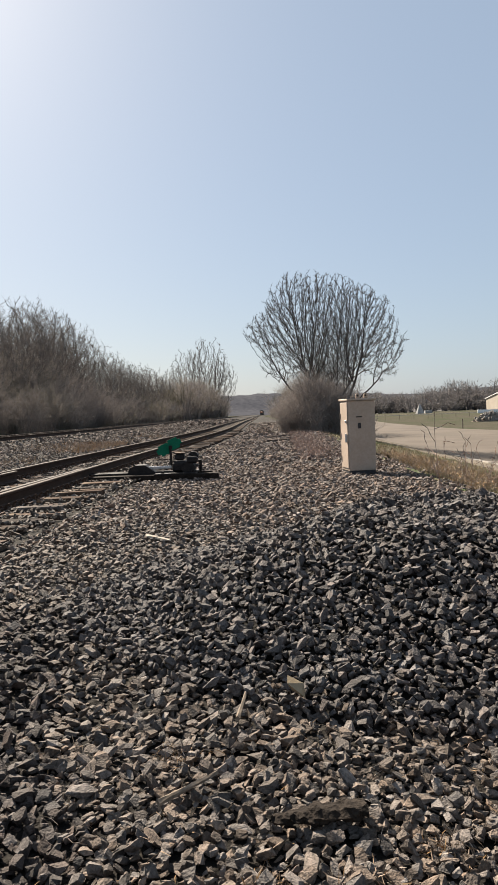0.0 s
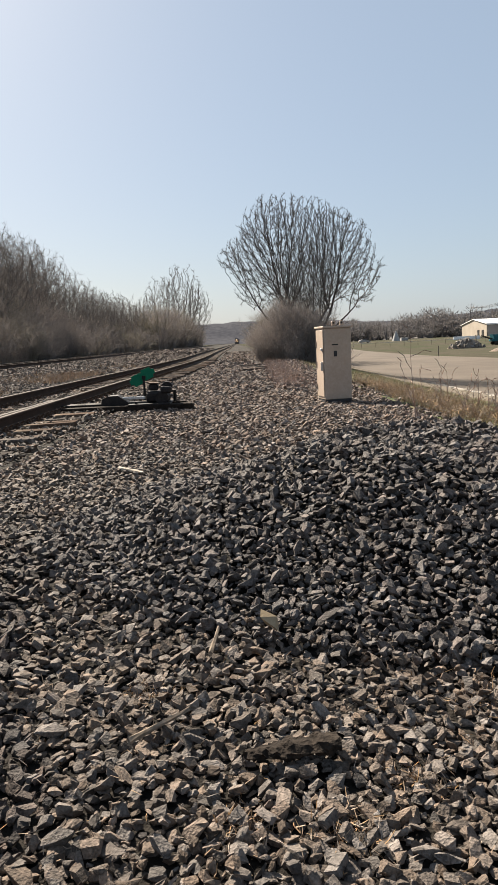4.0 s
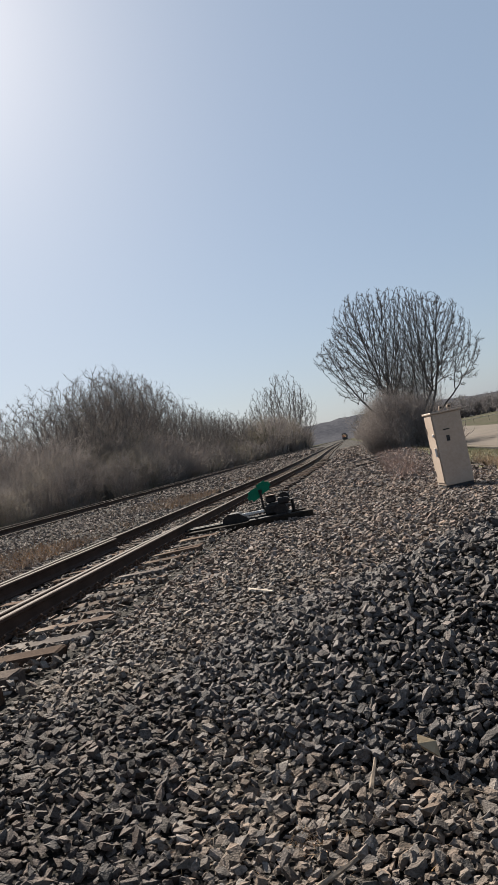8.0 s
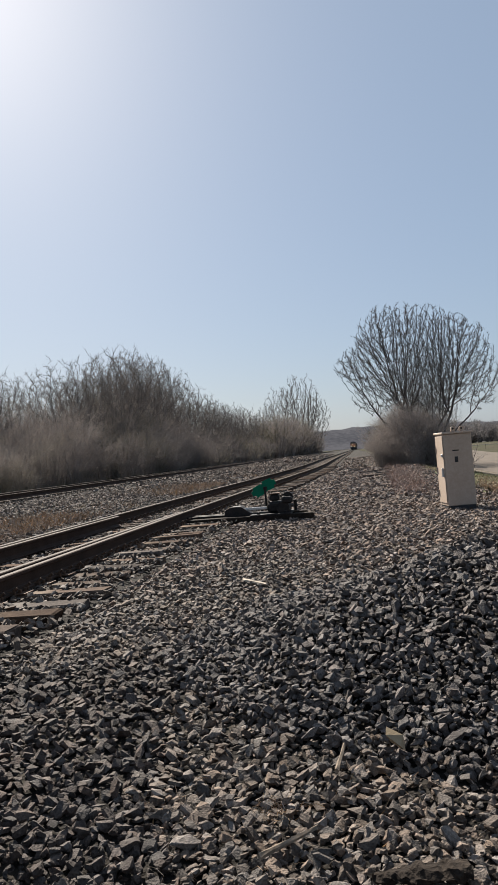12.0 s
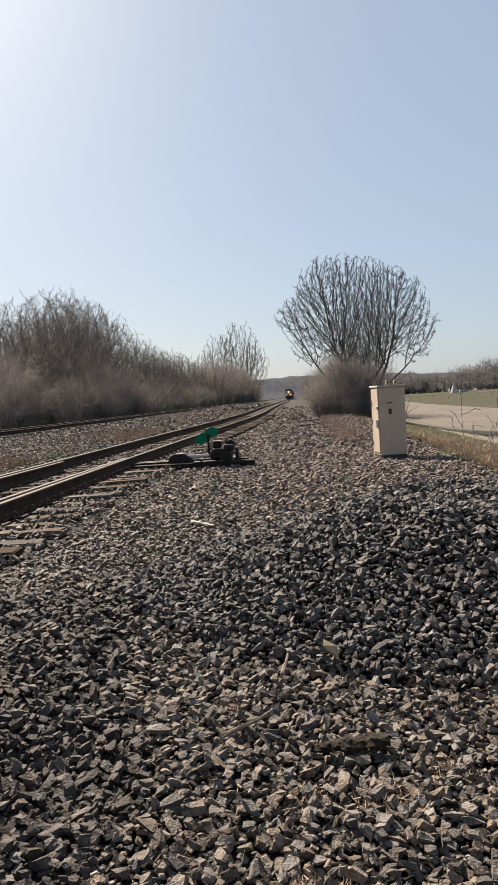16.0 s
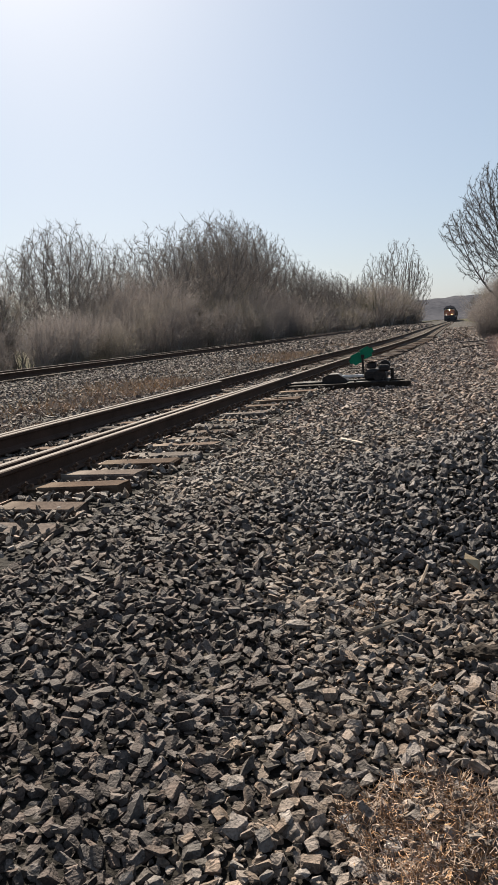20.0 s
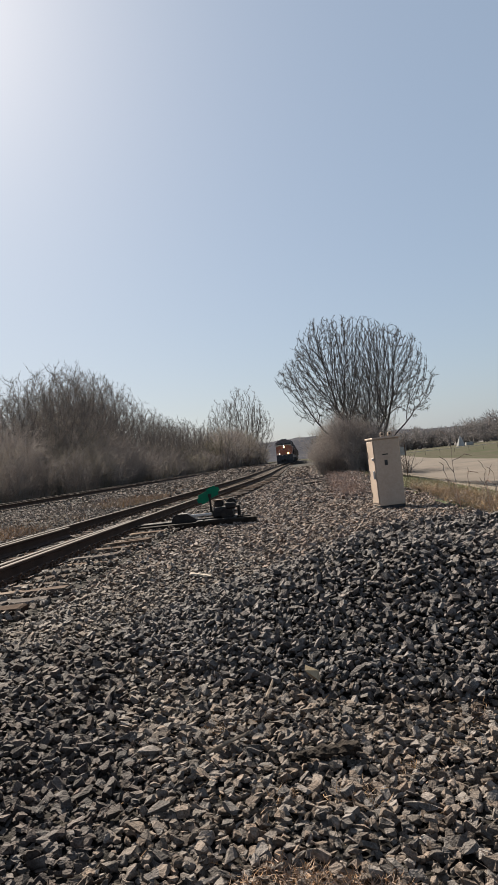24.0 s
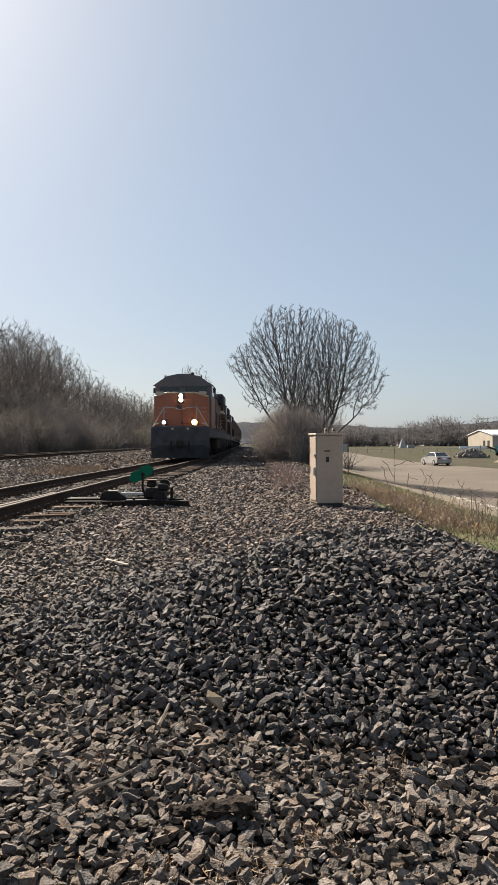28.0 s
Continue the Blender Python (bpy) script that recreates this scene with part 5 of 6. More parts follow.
def warehouse():
    t = thing("warehouse", pose(BX, BY, BZ), "long low cream and grey metal warehouse with white roof", "building")
    w, d, eave, apex = 110.0, 27.0, 4.3, 6.0
    part("front_wall", box(w, 0.3, eave, (w / 2, 0, eave / 2)), M_SIDE, t, "grey front wall")
    part("back_wall", box(w, 0.3, eave, (w / 2, d, eave / 2)), M_SIDE, t)
    part("gable_wall", prism([(0, 0), (d, 0), (d, eave), (d / 2, apex), (0, eave)], 0.3, "x", -0.3), M_WALL, t, "cream gable wall")
    part("end_wall", prism([(0, 0), (d, 0), (d, eave), (d / 2, apex), (0, eave)], 0.3, "x", w), M_WALL, t)
    for y0, z0, y1, z1 in ((-0.5, eave - 0.02, d / 2, apex + 0.1), (d / 2, apex + 0.1, d + 0.5, eave - 0.02)):
        part("roof", prism([(y0, z0), (y1, z1), (y1, z1 + 0.18), (y0, z0 + 0.18)], w + 1.2, "x", -0.7), M_ROOFW, t, "white sheet roof")
    part("gutter", box(w + 1, 0.25, 0.45, (w / 2, -0.55, eave - 0.1)), M_ROOFW, t)
    for y in (4.0, 8.5):
        part("door", box(0.12, 1.9, 2.3, (-0.36, y, 1.15), 0.03), M_BLACK, t, "dark doorway")
    for k in range(12):
        part("roof_vent", box(0.9, 0.9, 0.7, (18 + 7.4 * k, 6 + (k % 3), eave + 1.2), 0.1), M_BLACK if k % 3 else M_STEEL, t)
    for x in (50, 78, 95):
        part("dock_door", box(3.2, 0.12, 3.2, (x, -0.2, 1.7), 0.03), M_WALL, t, "cream roller door")
    return t


warehouse()


def silo(x):
    t = thing("silo", pose(x, 292, -0.4), "tall grey steel silo behind the warehouse", "silo", "row of silos")
    part("shell", rod((0, 0, 0), (0, 0, 12.0), 1.45, n=20), M_SILO, t)
    part("cone_roof", rod((0, 0, 12.0), (0, 0, 13.0), 1.5, 0.25, n=20), M_SILO, t)
    part("ladder", box(0.5, 0.2, 12.4, (-1.5, -0.9, 6.2)), M_WHITE, t, "white caged ladder")
    for k in range(5):
        part("band", rod((0, 0, 2 + 2.2 * k), (0, 0, 2.15 + 2.2 * k), 1.49, n=20), M_SILO, t)
    return t


silo0 = silo(140.5)
for k in range(1, 8):
    copy_thing(silo0, pose(140.5 + 3.6 * k, 292, -0.4))


def utility_pole(x, y, h):
    t = thing("utility_pole", pose(x, y, float(land(x, y))), "tall brown wooden utility pole with cables", "utility pole", "utility poles")
    part("shaft", rod((0, 0, -0.1), (0, 0, h), 0.12, 0.085, n=10), M_POLE, t)
    part("crossarm", box(1.3, 0.1, 0.12, (0, 0.0, h - 0.35), 0.01), M_POLE, t)
    for dx in (-0.55, 0, 0.55):
        part("insulator", rod((dx, 0, h - 0.29 + 0.25 * (dx == 0)), (dx, 0, h - 0.05 + 0.2 * (dx == 0)), 0.06, 0.04, n=8), M_STEEL, t)
    return t


POLES = [(37.9, 92.5, 7.6), (30.4, 48.4, 6.9)]
for p in POLES:
    utility_pole(*p)
ends = [(44.0, 132.0, float(land(44, 132)) + 7.2)] + [(x, y, float(land(x, y)) + h) for x, y, h in POLES] + [(25.0, 17.0, float(land(25, 17)) + 7.2)]
for a, b in zip(ends, ends[1:]):
    for dx, drop in ((-0.5, 0.5), (0.0, 0.75), (0.5, 0.5)):
        pts = []
        for u in np.linspace(0, 1, 17):
            q = Vector(a).lerp(Vector(b), u)
            pts.append((q.x + dx, q.y, q.z - 0.05 - drop * 4 * u * (1 - u)))
        p = np.array(pts)
        r = np.full(16, 0.022)
        ob = new("power_cable", mesh_np("power_cable", *tubes(p[:-1], p[1:], r, r, 5), M_WIRE))
        tagged(ob, "thin dark power cable strung between poles", "cable", "power cables")
    for u in (0.12, 0.25, 0.4, 0.55, 0.7, 0.85):
        q = Vector(a).lerp(Vector(b), u)
        bm = rod((-0.55, 0, 0), (0.55, 0, 0), 0.02, n=5)
        rod((0, 0, -0.25), (0, 0, 0.2), 0.02, n=5, bm=bm)
        ob = part("cable_spacer", bm, M_WIRE, None)
        ob.location = (q.x, q.y, q.z - 0.12 - 0.55 * 4 * u * (1 - u))
        tagged(ob, "small dark spacer on the power cables", "cable spacer", "cable spacers")

mrng = np.random.default_rng(31)


def mound(name, x, y, w, d, h, mat, label):
    ob = new(name, mesh_np(name, *lumpy(mrng, w, d, h), mat))
    ob.matrix_world = pose(x, y, float(land(x, y)) - 0.05)
    return tagged(ob, label, "mound")


mound("gravel_mound", 46.5, 97, 13, 8, 2.5, M_DARKGRAVEL, "large mound of dark grey gravel on the field")
mound("gravel_mound", 60.0, 96, 28.0, 9, 3.0, M_DARKGRAVEL, "long mound of dark grey gravel on the field")
mound("soil_mound", 38.5, 99, 7.0, 4, 0.95, M_SOIL, "low mound of reddish brown soil")
rub = thing("rubble_heap", pose(40.6, 125, float(land(40.6, 125))), "heap of broken pale concrete rubble on the grass", "rubble heap")
part("core", mesh_np("core", *lumpy(mrng, 6.8, 4, 1.35), M_SOIL), None, rub)
for k in range(46):
    a, r = mrng.uniform(0, 6.28), mrng.uniform(0, 1) ** 0.6
    q = mrng.uniform(0.22, 0.55)
    ob = part("slab", mesh_np("slab", STONES[k % 14][0] * q, STONES[k % 14][1], M_RUBBLE) if k < 14 else slab_mesh[k % 14], None, rub)
    if k == 0:
        slab_mesh = []
    if k < 14:
        slab_mesh.append(ob.data)
    ob.matrix_local = pose(3.2 * r * math.cos(a), -abs(1.8 * r * math.sin(a)), 1.35 * (1 - r ** 1.4) + 0.1, *mrng.uniform(0, 360, 3))
low_wall = part("low_wall", box(9.0, 0.3, 1.1, bevel=0.03), M_WHITE, None)
low_wall.location = (78.5, 240, float(land(78.5, 240)) + 0.5)
tagged(low_wall, "low white wall beside the warehouse", "wall")


def crusher():
    t = thing("crushing_machine", pose(51.8, 140, float(land(51.8, 140)), 0, 0, 4), "blue mobile crushing machine with raised conveyor", "machine")
    for side in (-0.9, 0.9):
        part("crawler", box(3.4, 0.45, 0.7, (0.6, side, 0.35), 0.2), M_GRIME, t)
    part("chassis", box(4.2, 1.6, 0.5, (0.6, 0, 0.9), 0.08), M_BLUE, t)
    part("engine_housing", box(1.6, 1.7, 1.0, (1.9, 0, 1.55), 0.1), M_BLUE, t)
    part("hopper_bin", prism([(-1.0, 0.9), (0.4, 0.9), (0.9, 2.0), (-1.4, 2.0)], 1.7, "y", -0.85), M_BLUE, t)
    part("conveyor", prism([(-3.3, 1.75), (-3.3, 1.95), (-0.4, 0.95), (-0.4, 0.7)], 0.8, "y", -0.4), M_GRIME, t, "dark raised conveyor")
    part("panel", box(0.7, 0.05, 0.5, (1.2, -0.87, 1.5)), M_WHITE, t, "pale panel")
    return t


def excavator():
    t = thing("excavator", pose(58.5, 140, float(land(58.5, 140)), 0, 0, -8), "weathered yellow tracked excavator beside gravel mounds", "excavator")
    for side in (-0.95, 0.95):
        part("crawler", box(3.3, 0.5, 0.75, (0.4, side, 0.38), 0.25), M_GRIME, t)
    part("turntable", rod((0.4, 0, 0.7), (0.4, 0, 1.0), 0.7), M_GRIME, t)
    part("upper_body", box(2.8, 2.0, 0.9, (0.9, 0, 1.45), 0.12), M_YELLOW, t)
    cb = part("cab", box(1.1, 0.9, 1.2, (-0.1, -0.5, 1.95), 0.08), M_YELLOW, t)
    part("cab_window", box(0.9, 0.04, 0.7, (-0.1, -0.96, 2.1), 0.02), M_WINDOW, cb)
    part("boom", prism([(-0.4, 1.3), (-0.2, 1.6), (-2.2, 2.4), (-2.4, 2.1)], 0.4, "y", 0.1), M_YELLOW, t)
    part("stick", prism([(-2.2, 2.4), (-2.4, 2.1), (-3.0, 0.8), (-2.75, 0.75)], 0.3, "y", 0.15), M_YELLOW, t)
    part("bucket", prism([(-3.1, 0.9), (-2.6, 0.8), (-2.5, 0.3), (-3.0, 0.1), (-3.3, 0.4)], 0.8, "y", -0.1), M_GRIME, t)
    return t


crusher()
excavator()

# tent-shaped white shelter and a small white shed in the distance
sh = thing("white_shelter", pose(69.6, 305, float(land(69.6, 305))), "pale pointed shelter at the edge of the far wood", "shelter")
bm = bmesh.new()
bmesh.ops.create_cone(bm, cap_ends=True, segments=8, radius1=1.9, radius2=0.2, depth=4.2, matrix=Matrix.Translation((0, 0, 2.1)))
part("canopy", bm, M_CANVAS, sh)
shed = part("small_shed", box(3.0, 2.0, 1.3, bevel=0.05), M_CANVAS, None)
shed.location = (73.2, 305, float(land(73.2, 305)) + 0.65)
tagged(shed, "small white shed beside the shelter", "shed")


def fence_post(x, y, h, r=0.06):
    ob = part("fence_post", rod((0, 0, -0.1), (0, 0, h), r, n=8), M_POLE, None)
    ob.location = (x, y, float(land(x, y)))
    return tagged(ob, "dark weathered wooden post in the grass", "post", "field posts")


fence_post(23.6, 83, 1.15)
fence_post(42.0, 124, 2.2, 0.09)
for k in range(10):
    fence_post(30 + 3.6 * k, 168 + 1.0 * k, 1.0, 0.05)
# a thin pale fence wire along the far meadow
p = np.array([(26 + 4.0 * k, 167 + 1.1 * k, float(land(26 + 4.0 * k, 167 + 1.1 * k)) + 0.95) for k in range(14)])
r = np.full(13, 0.03)
tagged(new("fence_wire", mesh_np("fence_wire", *tubes(p[:-1], p[1:], r, r, 4), M_STEEL)), "thin pale wire of the field fence", "fence wire")


def small_sign():
    t = thing("sign_posts", pose(4.55, 31, float(land(4.55, 31))), "two dark steel posts with a blank grey sign back", "sign")
    for x in (-0.13, 0.13):
        part("post", rod((x, 0, -0.1), (x, 0, 1.5), 0.02, n=8), M_PLATE, t)
    part("panel", box(0.34, 0.02, 0.36, (0, 0.03, 1.2), 0.005), M_CANVAS, t, "grey sign back")


small_sign()

# far wood, ridge and hill
n = 760
ys = mrng.uniform(395, 470, n)
xs = np.concatenate([mrng.uniform(30, 330, 620), mrng.uniform(-64, -20, 40), mrng.uniform(14, 40, 50), mrng.uniform(330, 460, 50)])
th = mrng.uniform(10.5, 20, n) * (0.76 + 0.3 * sm(60, 120, xs)) * (1 + 0.12 * np.sin(xs * 0.11))
wide = mrng.uniform(0.9, 1.5, n)
sc = np.stack([th * wide, th * wide, th], -1)
low = np.arange(n) % 2 == 0
th = np.where(low, th * 0.55, th)
wide = np.where(low, wide * 2.0, wide)
sc = np.stack([th * wide, th * wide, th], -1)
fat = [crown_proto(np.random.default_rng(90 + k), 320, 0.0075) for k in range(4)]
v, f = scatter(mrng, fat, np.stack([xs, ys, land(xs, ys) - 0.3], -1), sc, tilt=0.1)
tagged(new("far_wood", mesh_np("far_wood", v, f, M_FARWOOD)), "far leafless grey-brown wood behind the field", "wood", kind="stuff")


def hill_mesh(name, az0, az1, dist, tops, mat):
    """A long ridge at a distance whose crest follows heights given by direction."""
    az = np.linspace(az0, az1, 160)
    h = np.interp(az, [a for a, _ in tops], [q for _, q in tops]) + 0.0012 * dist * (np.sin(az * 90) * 0.4 + np.sin(az * 260 + 1) * 0.3 + np.sin(az * 731) * 0.25)
    rows = []
    for q, dd in ((-0.05, -0.16), (0.45, -0.08), (0.8, -0.03), (1.0, 0.0), (0.6, 0.12)):
        d = dist * (1 + dd)
        rows.append(np.stack([az * d, np.full_like(az, d), h * q - 3], -1))
    v = np.concatenate(rows)
    k = len(az)
    i = (np.arange(4)[:, None] * k + np.arange(k - 1)[None]).ravel()
    return mesh_np(name, v, np.stack([i, i + 1, i + k + 1, i + k], -1), mat, smooth=True)


tagged(new("backdrop_wood", hill_mesh("backdrop_wood", 0.05, 0.85, 486, [(0.05 + 0.0125 * k, 7.0 + 2.2 * math.sin(1.9 * k) + 1.4 * math.sin(0.7 * k + 1)) for k in range(66)], M_FARWOOD)), "dense grey-brown depth of the far wood", "wood", kind="structure")
tagged(new("backdrop_ridge", hill_mesh("backdrop_ridge", -0.75, 0.3, 1500, [(-0.75, 38), (-0.1, 40), (0.0, 46), (0.1, 43), (0.3, 26)], M_HILL)), "low distant wooded ridge on the horizon", "ridge", kind="structure")
tagged(new("backdrop_hill", hill_mesh("backdrop_hill", 0.1, 1.4, 1000, [(0.1, 12), (0.3, 27), (0.4, 36), (0.47, 46), (0.56, 54), (0.62, 67), (0.713, 79), (0.9, 96), (1.4, 90)], M_HILL)), "wooded hill rising behind the warehouse", "hill", kind="structure")

# ---- cars ----
M_SILVER = material("silver_paint", (0.3, 0.295, 0.29), (0.36, 0.355, 0.35), 2, 40, 0.5, 0.3, bump=0, spec=0.5)
M_TYRE = material("tyre_rubber", (0.02, 0.02, 0.02), (0.04, 0.04, 0.04), 8, 60, 0.85)
M_TAIL = material("tail_lamp_red", (0.25, 0.02, 0.02), (0.32, 0.03, 0.03), 5, 30, 0.3, bump=0)


def sedan():
    """A saloon car that faces +y, its middle over the origin."""
    t = thing("car", label="silver four-door saloon car driving on the road", category="car", group="cars")
    side = [(-2.25, 0.35), (-2.28, 0.75), (-2.1, 0.98), (-1.5, 1.02), (-0.4, 1.02), (0.85, 0.98), (1.9, 0.82), (2.22, 0.62), (2.22, 0.32), (1.9, 0.22), (-1.9, 0.22)]
    bm = prism(side, 1.7, "x", -0.85)
    bmesh.ops.bevel(bm, geom=[e for e in bm.edges], offset=0.05, segments=2, affect="EDGES")
    body = part("body", bm, M_SILVER, t, smooth=False)
    bm = bmesh.new()
    lo = [(-1.75, 1.0), (1.0, 0.98)]
    quad = [(-0.78, -1.8, 1.0), (0.78, -1.8, 1.0), (0.78, 1.05, 0.97), (-0.78, 1.05, 0.97), (-0.6, -1.05, 1.42), (0.6, -1.05, 1.42), (0.6, 0.25, 1.43), (-0.6, 0.25, 1.43)]
    vs = [bm.verts.new(q) for q in quad]
    for f in ((0, 1, 5, 4), (1, 2, 6, 5), (2, 3, 7, 6), (3, 0, 4, 7), (4, 5, 6, 7)):
        bm.faces.new([vs[i] for i in f])
    part("glasshouse", bm, M_WINDOW, t, "dark windows")
    part("roof", box(1.24, 1.4, 0.05, (0, -0.4, 1.44), 0.02), M_SILVER, t)
    for sx in (-0.69, 0.69):
        part("pillar", rod((sx * 1.12, -1.75, 1.0), (sx * 0.88, -1.05, 1.43), 0.045, n=6), M_SILVER, t)
        part("pillar", rod((sx * 1.12, 1.0, 0.98), (sx * 0.88, 0.25, 1.43), 0.04, n=6), M_SILVER, t)
        part("pillar", rod((sx * 1.12, -0.35, 1.0), (sx * 0.88, -0.35, 1.43), 0.035, n=6), M_SILVER, t)
        part("tail_lamp", box(0.34, 0.05, 0.16, (sx * 0.9, -2.27, 0.82), 0.02), M_TAIL, t)
        part("mirror", box(0.16, 0.1, 0.11, (sx * 1.36, 0.65, 1.02), 0.03), M_SILVER, t)
        for y in (-1.35, 1.38):
            w = part("wheel", rod((sx * 1.02, y, 0.32), (sx * 1.26, y, 0.32), 0.32, n=18), M_TYRE, t)
            part("rim", rod((sx * 1.2, y, 0.32), (sx * 1.275, y, 0.32), 0.2, n=12), M_STEEL, w)
    part("bumper", box(1.62, 0.1, 0.25, (0, -2.25, 0.42), 0.04), M_SILVER, t)
    part("plate", box(0.4, 0.02, 0.14, (0, -2.31, 0.75)), M_WHITE, t)
    return t


near_car = sedan()
far_car = copy_thing(near_car, pose(0, 0, 0))
tagged(far_car, "pale saloon car passing on the far road")
# the far road on which it passes
far_road = strip("far_road", [283.0, 286.0, 289.0], lambda y: y * 0 + 7, lambda y: y * 0 + 220, 0.03, M_SHOULDER, 40)
tagged(new("far_road", far_road), "pale narrow road along the far wood", "road", kind="structure")

# the road's broken pale edge
erng = np.random.default_rng(77)
n = 280
y = 7 + 30 * erng.uniform(0, 1, n)
x = road_left(y) + erng.normal(0.05, 0.16, n)
sc = np.stack([erng.uniform(0.06, 0.3, n), erng.uniform(0.08, 0.36, n), np.full(n, 0.03)], -1)
v, f = scatter(erng, STONES[:6], np.stack([x, y, land(x, y) + 0.025], -1), sc, tilt=0.03)
M_EDGE = material("pale_broken_edge", (0.2, 0.178, 0.148), (0.3, 0.27, 0.23), 2, 20, 0.95, bump=0.4, island=0.2)
ob = part("broken_edge", mesh_np("broken_edge", v, f, M_EDGE), None, road, "pale crumbling road edge")
ob["kind"] = "stuff"

# ---- grass and weeds ----
grng = np.random.default_rng(41)


def blades(x, y, base, length, rng, lean=0.5, r=0.0022, joints=2):
    """Thin flat bent grass blades at many places."""
    n = len(x)
    p = np.stack([x, y, base], -1)
    d = np.stack([rng.normal(0, lean, n), rng.normal(0, lean, n), np.ones(n)], -1)
    d /= np.linalg.norm(d, axis=1)[:, None]
    p0, p1, r0, r1 = [], [], [], []
    for k in range(joints):
        q = p + d * (length / joints)[:, None]
        p0.append(p), p1.append(q), r0.append(np.full(n, r * (1 - k / joints * 0.6))), r1.append(np.full(n, r * (1 - (k + 1) / joints * 0.75)))
        p = q
        d = d + np.stack([rng.normal(0, 0.5, n), rng.normal(0, 0.5, n), rng.normal(-0.22, 0.3, n)], -1)
        d /= np.linalg.norm(d, axis=1)[:, None]
    p0, p1, r0, r1 = (np.concatenate(q) for q in (p0, p1, r0, r1))
    u = np.cross(p1 - p0, rng.normal(size=p0.shape))
    u /= np.linalg.norm(u, axis=1)[:, None] + 1e-9
    v = np.stack([p0 - u * r0[:, None], p0 + u * r0[:, None], p1 + u * r1[:, None], p1 - u * r1[:, None]], 1).reshape(-1, 3)
    return v, np.arange(len(v)).reshape(-1, 4)


def grass(name, x, y, length, mat, label, category="grass", **kw):
    ob = new(name, mesh_np(name, *blades(x, y, land(x, y) + heap(x, y) - 0.005, length, grng, **kw), mat))
    return tagged(ob, label, category, kind="stuff")


# dry grass at the photographer's feet
n = 7000
a, q = grng.uniform(0, 6.28, n), np.sqrt(grng.uniform(0, 1, n))
x, y = -0.2 + 0.29 * q * np.cos(a) * (1 + 0.2 * np.sin(3 * a)), 1.5 + 0.29 * q * np.sin(a) * (1 + 0.15 * np.sin(4 * a))
grass("dry_grass_tuft", x, y, grng.uniform(0.035, 0.11, n), M_TUFT, "tangled brown-gold dry grass among the stones", lean=1.1, r=0.0023, joints=5)
for k, (tx, ty) in enumerate(((-0.26, 2.24), (0.27, 2.4), (0.57, 2.8), (-0.57, 2.98), (0.02, 2.2))):
    n = 130
    x, y = tx + grng.normal(0, 0.05, n), ty + grng.normal(0, 0.05, n)
    grass("dry_grass_wisp", x, y, grng.uniform(0.03, 0.09, n), M_DRY, "small wisp of straw-coloured dry grass between stones", lean=1.0, r=0.0024, joints=3)
n = 420
x, y = grng.uniform(-1.1, 1.2, n), grng.uniform(1.5, 3.2, n)
grass("dry_straw", x, y, grng.uniform(0.03, 0.13, n), M_DRY, "scattered straw and thin dry stems between stones", lean=1.6, r=0.0018, joints=3)
# green and dry grass of the verge
n = 16000
y = 5 + 42 * grng.uniform(0, 1, n) ** 1.5
x = 2.4 + 0.016 * y + (road_left(y) - 2.4 - 3.9) * grng.uniform(0, 1, n)
grass("verge_grass", x, y, grng.uniform(0.03, 0.12, n) * (1 + 0.012 * y), M_GREENGRASS, "short patchy green and straw grass on the verge", lean=0.6, r=0.004, joints=2)
n = 3200
y = grng.uniform(9.5, 19, n)
x = 2.4 + np.abs(grng.normal(0, 0.9, n)) + 0.02 * y
grass("dry_weeds", x, y, grng.uniform(0.08, 0.42, n), M_DRY, "tall straw-coloured dry weeds beside the gravel heap", lean=0.5, r=0.004, joints=3)
# low dry grass on the old ballast between the two tracks
n = 15000
y = 6 + 34 * grng.uniform(0, 1, n) ** 1.2
x = track_x(y) - 2.5 - np.abs(grng.normal(0, 1.2, n))
on = np.sin(y * 0.45 + 1.0) + 0.6 * np.sin(y * 1.3) + grng.normal(0, 0.5, n) > 0.35
grass("track_grass", x[on], y[on], grng.uniform(0.08, 0.2, n)[on] * (1 + 0.01 * y[on]), M_DRY, "low straw-brown grass patches between the tracks", lean=0.9, r=0.012, joints=1)
n = 7000
y = 8.2 + 6.5 * grng.uniform(0, 1, n)
x = track_x(y) - 1.5 - 2.3 * grng.uniform(0, 1, n) ** 1.2
on = np.sin(y * 1.7 + x) + 0.8 * np.sin(x * 3.1 - y * 0.6) + grng.normal(0, 0.7, n) > -0.5
grass("track_grass", x[on], y[on], grng.uniform(0.04, 0.14, n)[on], M_STRAW, "matted pale tan dead grass between the tracks", lean=1.1, r=0.006, joints=2)
# pale scrub under the brush beside the line
n = 4200
y = 17 + 31 * grng.uniform(0, 1, n)
x = 0.9 + 0.03 * (y - 22) + np.abs(grng.normal(0.8, 0.7, n)) * (0.5 + 0.02 * (y - 20))
grass("dry_scrub", x, y, grng.uniform(0.08, 0.4, n), M_WEED, "low brownish dry scrub at the edge of the ballast", lean=0.6, r=0.006, joints=3)


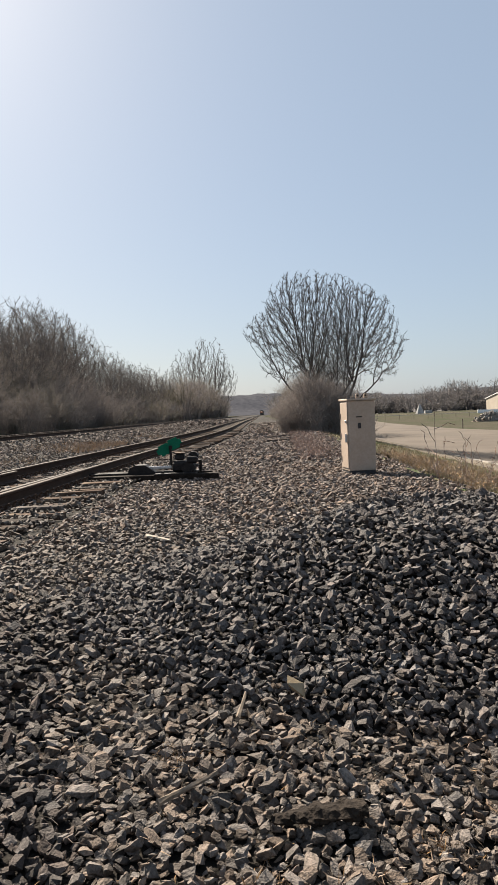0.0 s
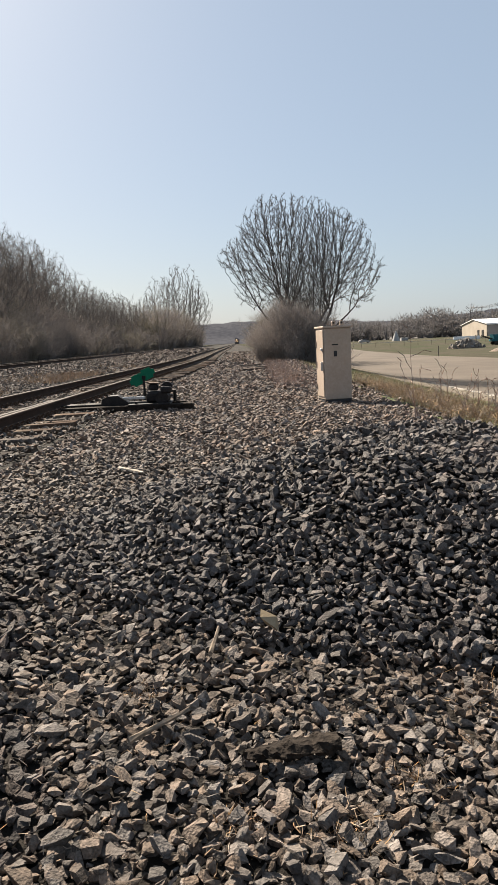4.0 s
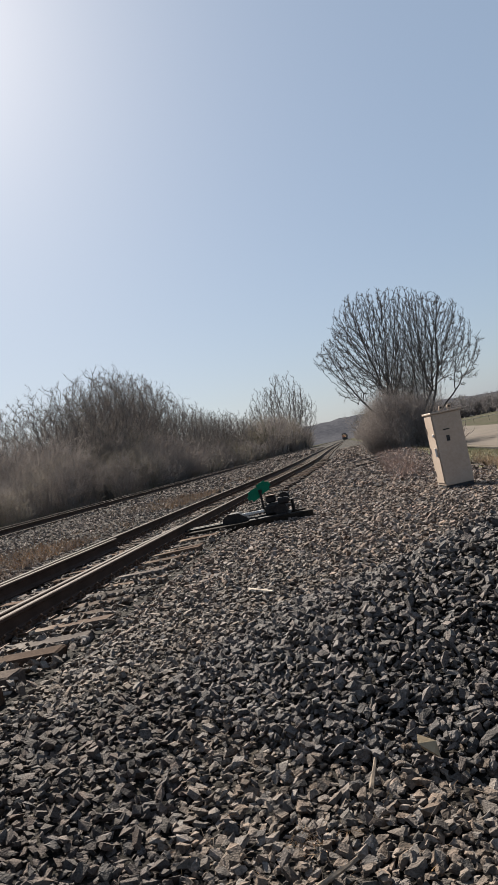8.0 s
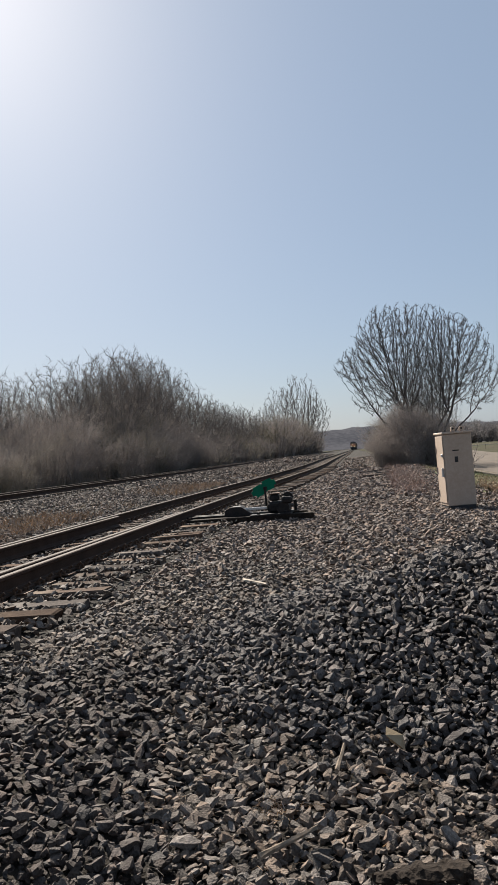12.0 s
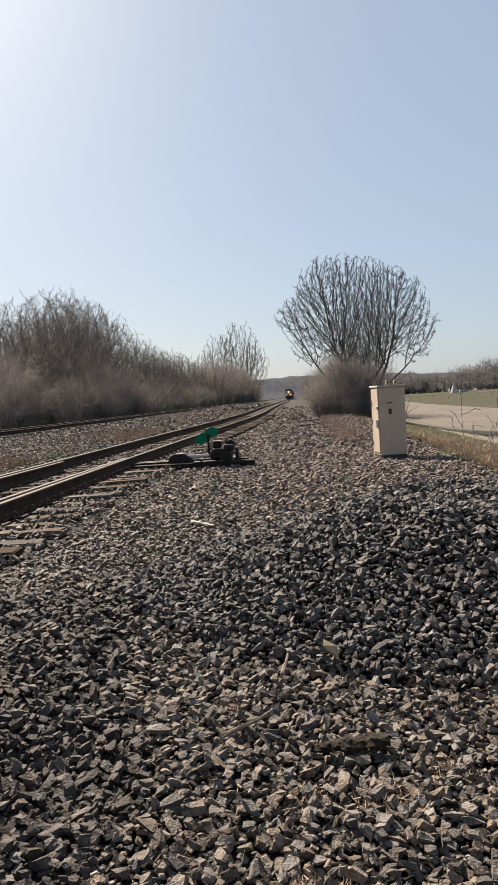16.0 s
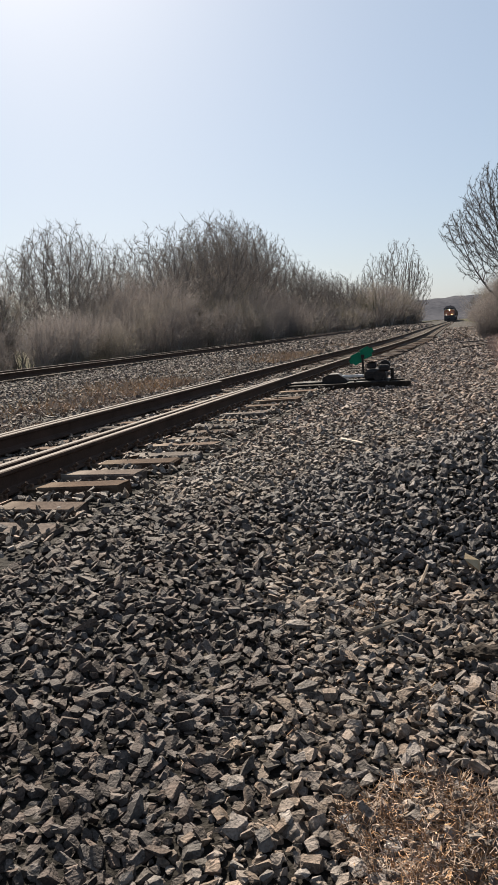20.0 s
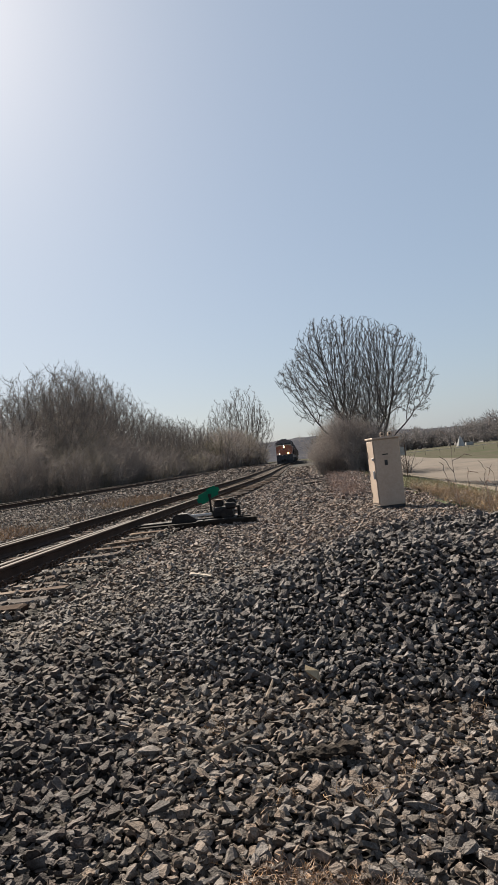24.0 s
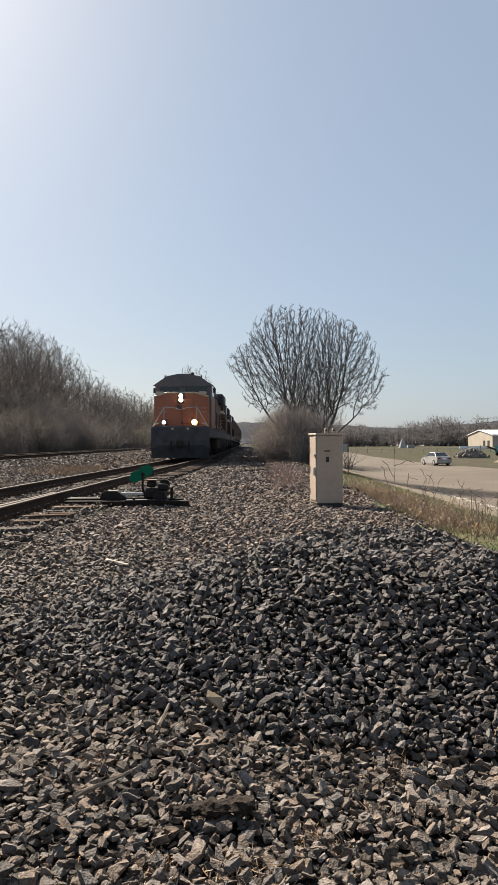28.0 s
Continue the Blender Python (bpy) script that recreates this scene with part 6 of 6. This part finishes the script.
def weed(x, y, h, k, lean):
    """A dry stalk with side shoots."""
    rng = np.random.default_rng(100 + k)
    p0, p1, r0, r1 = [], [], [], []
    q, d = Vector((0, 0, -0.03)), Vector((lean, rng.normal(0, 0.05), 1)).normalized()
    r = 0.008
    for i in range(6):
        d = (d + Vector(rng.normal(0, 0.06, 3))).normalized()
        e = q + d * h / 6
        p0.append(q[:]), p1.append(e[:]), r0.append(r), r1.append(r * 0.8)
        if i > 0 and rng.uniform() < 0.85:
            s = (d + Vector(rng.normal(0, 0.6, 3))).normalized()
            for j in range(3):
                g = e + s * h * rng.uniform(0.06, 0.14)
                p0.append(e[:] if j == 0 else p1[-1]), p1.append((Vector(p0[-1]) + s * h * 0.1)[:]), r0.append(0.005), r1.append(0.003)
                s = (s + Vector(rng.normal(0, 0.35, 3))).normalized()
        q, r = e, r * 0.8
    ob = new("dry_weed", mesh_np("dry_weed", *tubes(p0, p1, r0, r1, 4), M_WEED))
    ob.location = (x, y, float(land(x, y)))
    return tagged(ob, "thin brown dry weed stalk with side shoots", "weed", "dry weeds")


weed(2.2, 10.0, 1.05, 0, -0.05)
weed(2.28, 10.05, 0.72, 1, -0.3)
for k in range(2, 34):
    y = grng.uniform(9.6, 12.8)
    weed(2.55 + 0.05 * y * grng.uniform(0, 1) + grng.uniform(0, 1.1), y, grng.uniform(0.35, 0.72), k, grng.normal(0, 0.35))

NEAR_CAR = [(0.0, 102.0, -103.0), (14.0, 59.0, -21.0), (25.0, 27.6, 30.0), (26.0, 25.4, 46.5), (27.0, 23.6, 63.0), (28.0, 22.0, 80.0)]
FAR_CAR = [(0.0, 18.6, 286.0), (7.0, 79.1, 286.0), (14.0, 145.6, 286.0), (21.0, 212.0, 286.0), (28.0, 262.0, 286.0)]


def motions():
    for ob, back in TRAIN:
        rows = []
        for k in range(15):
            t = 2.0 * k
            y = FRONT_END + SPEED * (28.0 - t) + back
            dx = float(track_x(y + 16) - track_x(y)) / 16
            rows.append((t, pose(float(track_x(y)), y, float(track_z(y)) + 0.198, 0, 0, -math.degrees(math.atan(dx)))))
        walk(ob, rows)
    walk(near_car, [(t, pose(x, y, float(land(x, y)) + 0.02, 0, 0, 9)) for t, x, y in NEAR_CAR])
    walk(far_car, [(t, pose(x, y, float(land(x, y)) + 0.03, 0, 0, -90)) for t, x, y in FAR_CAR])


motions()
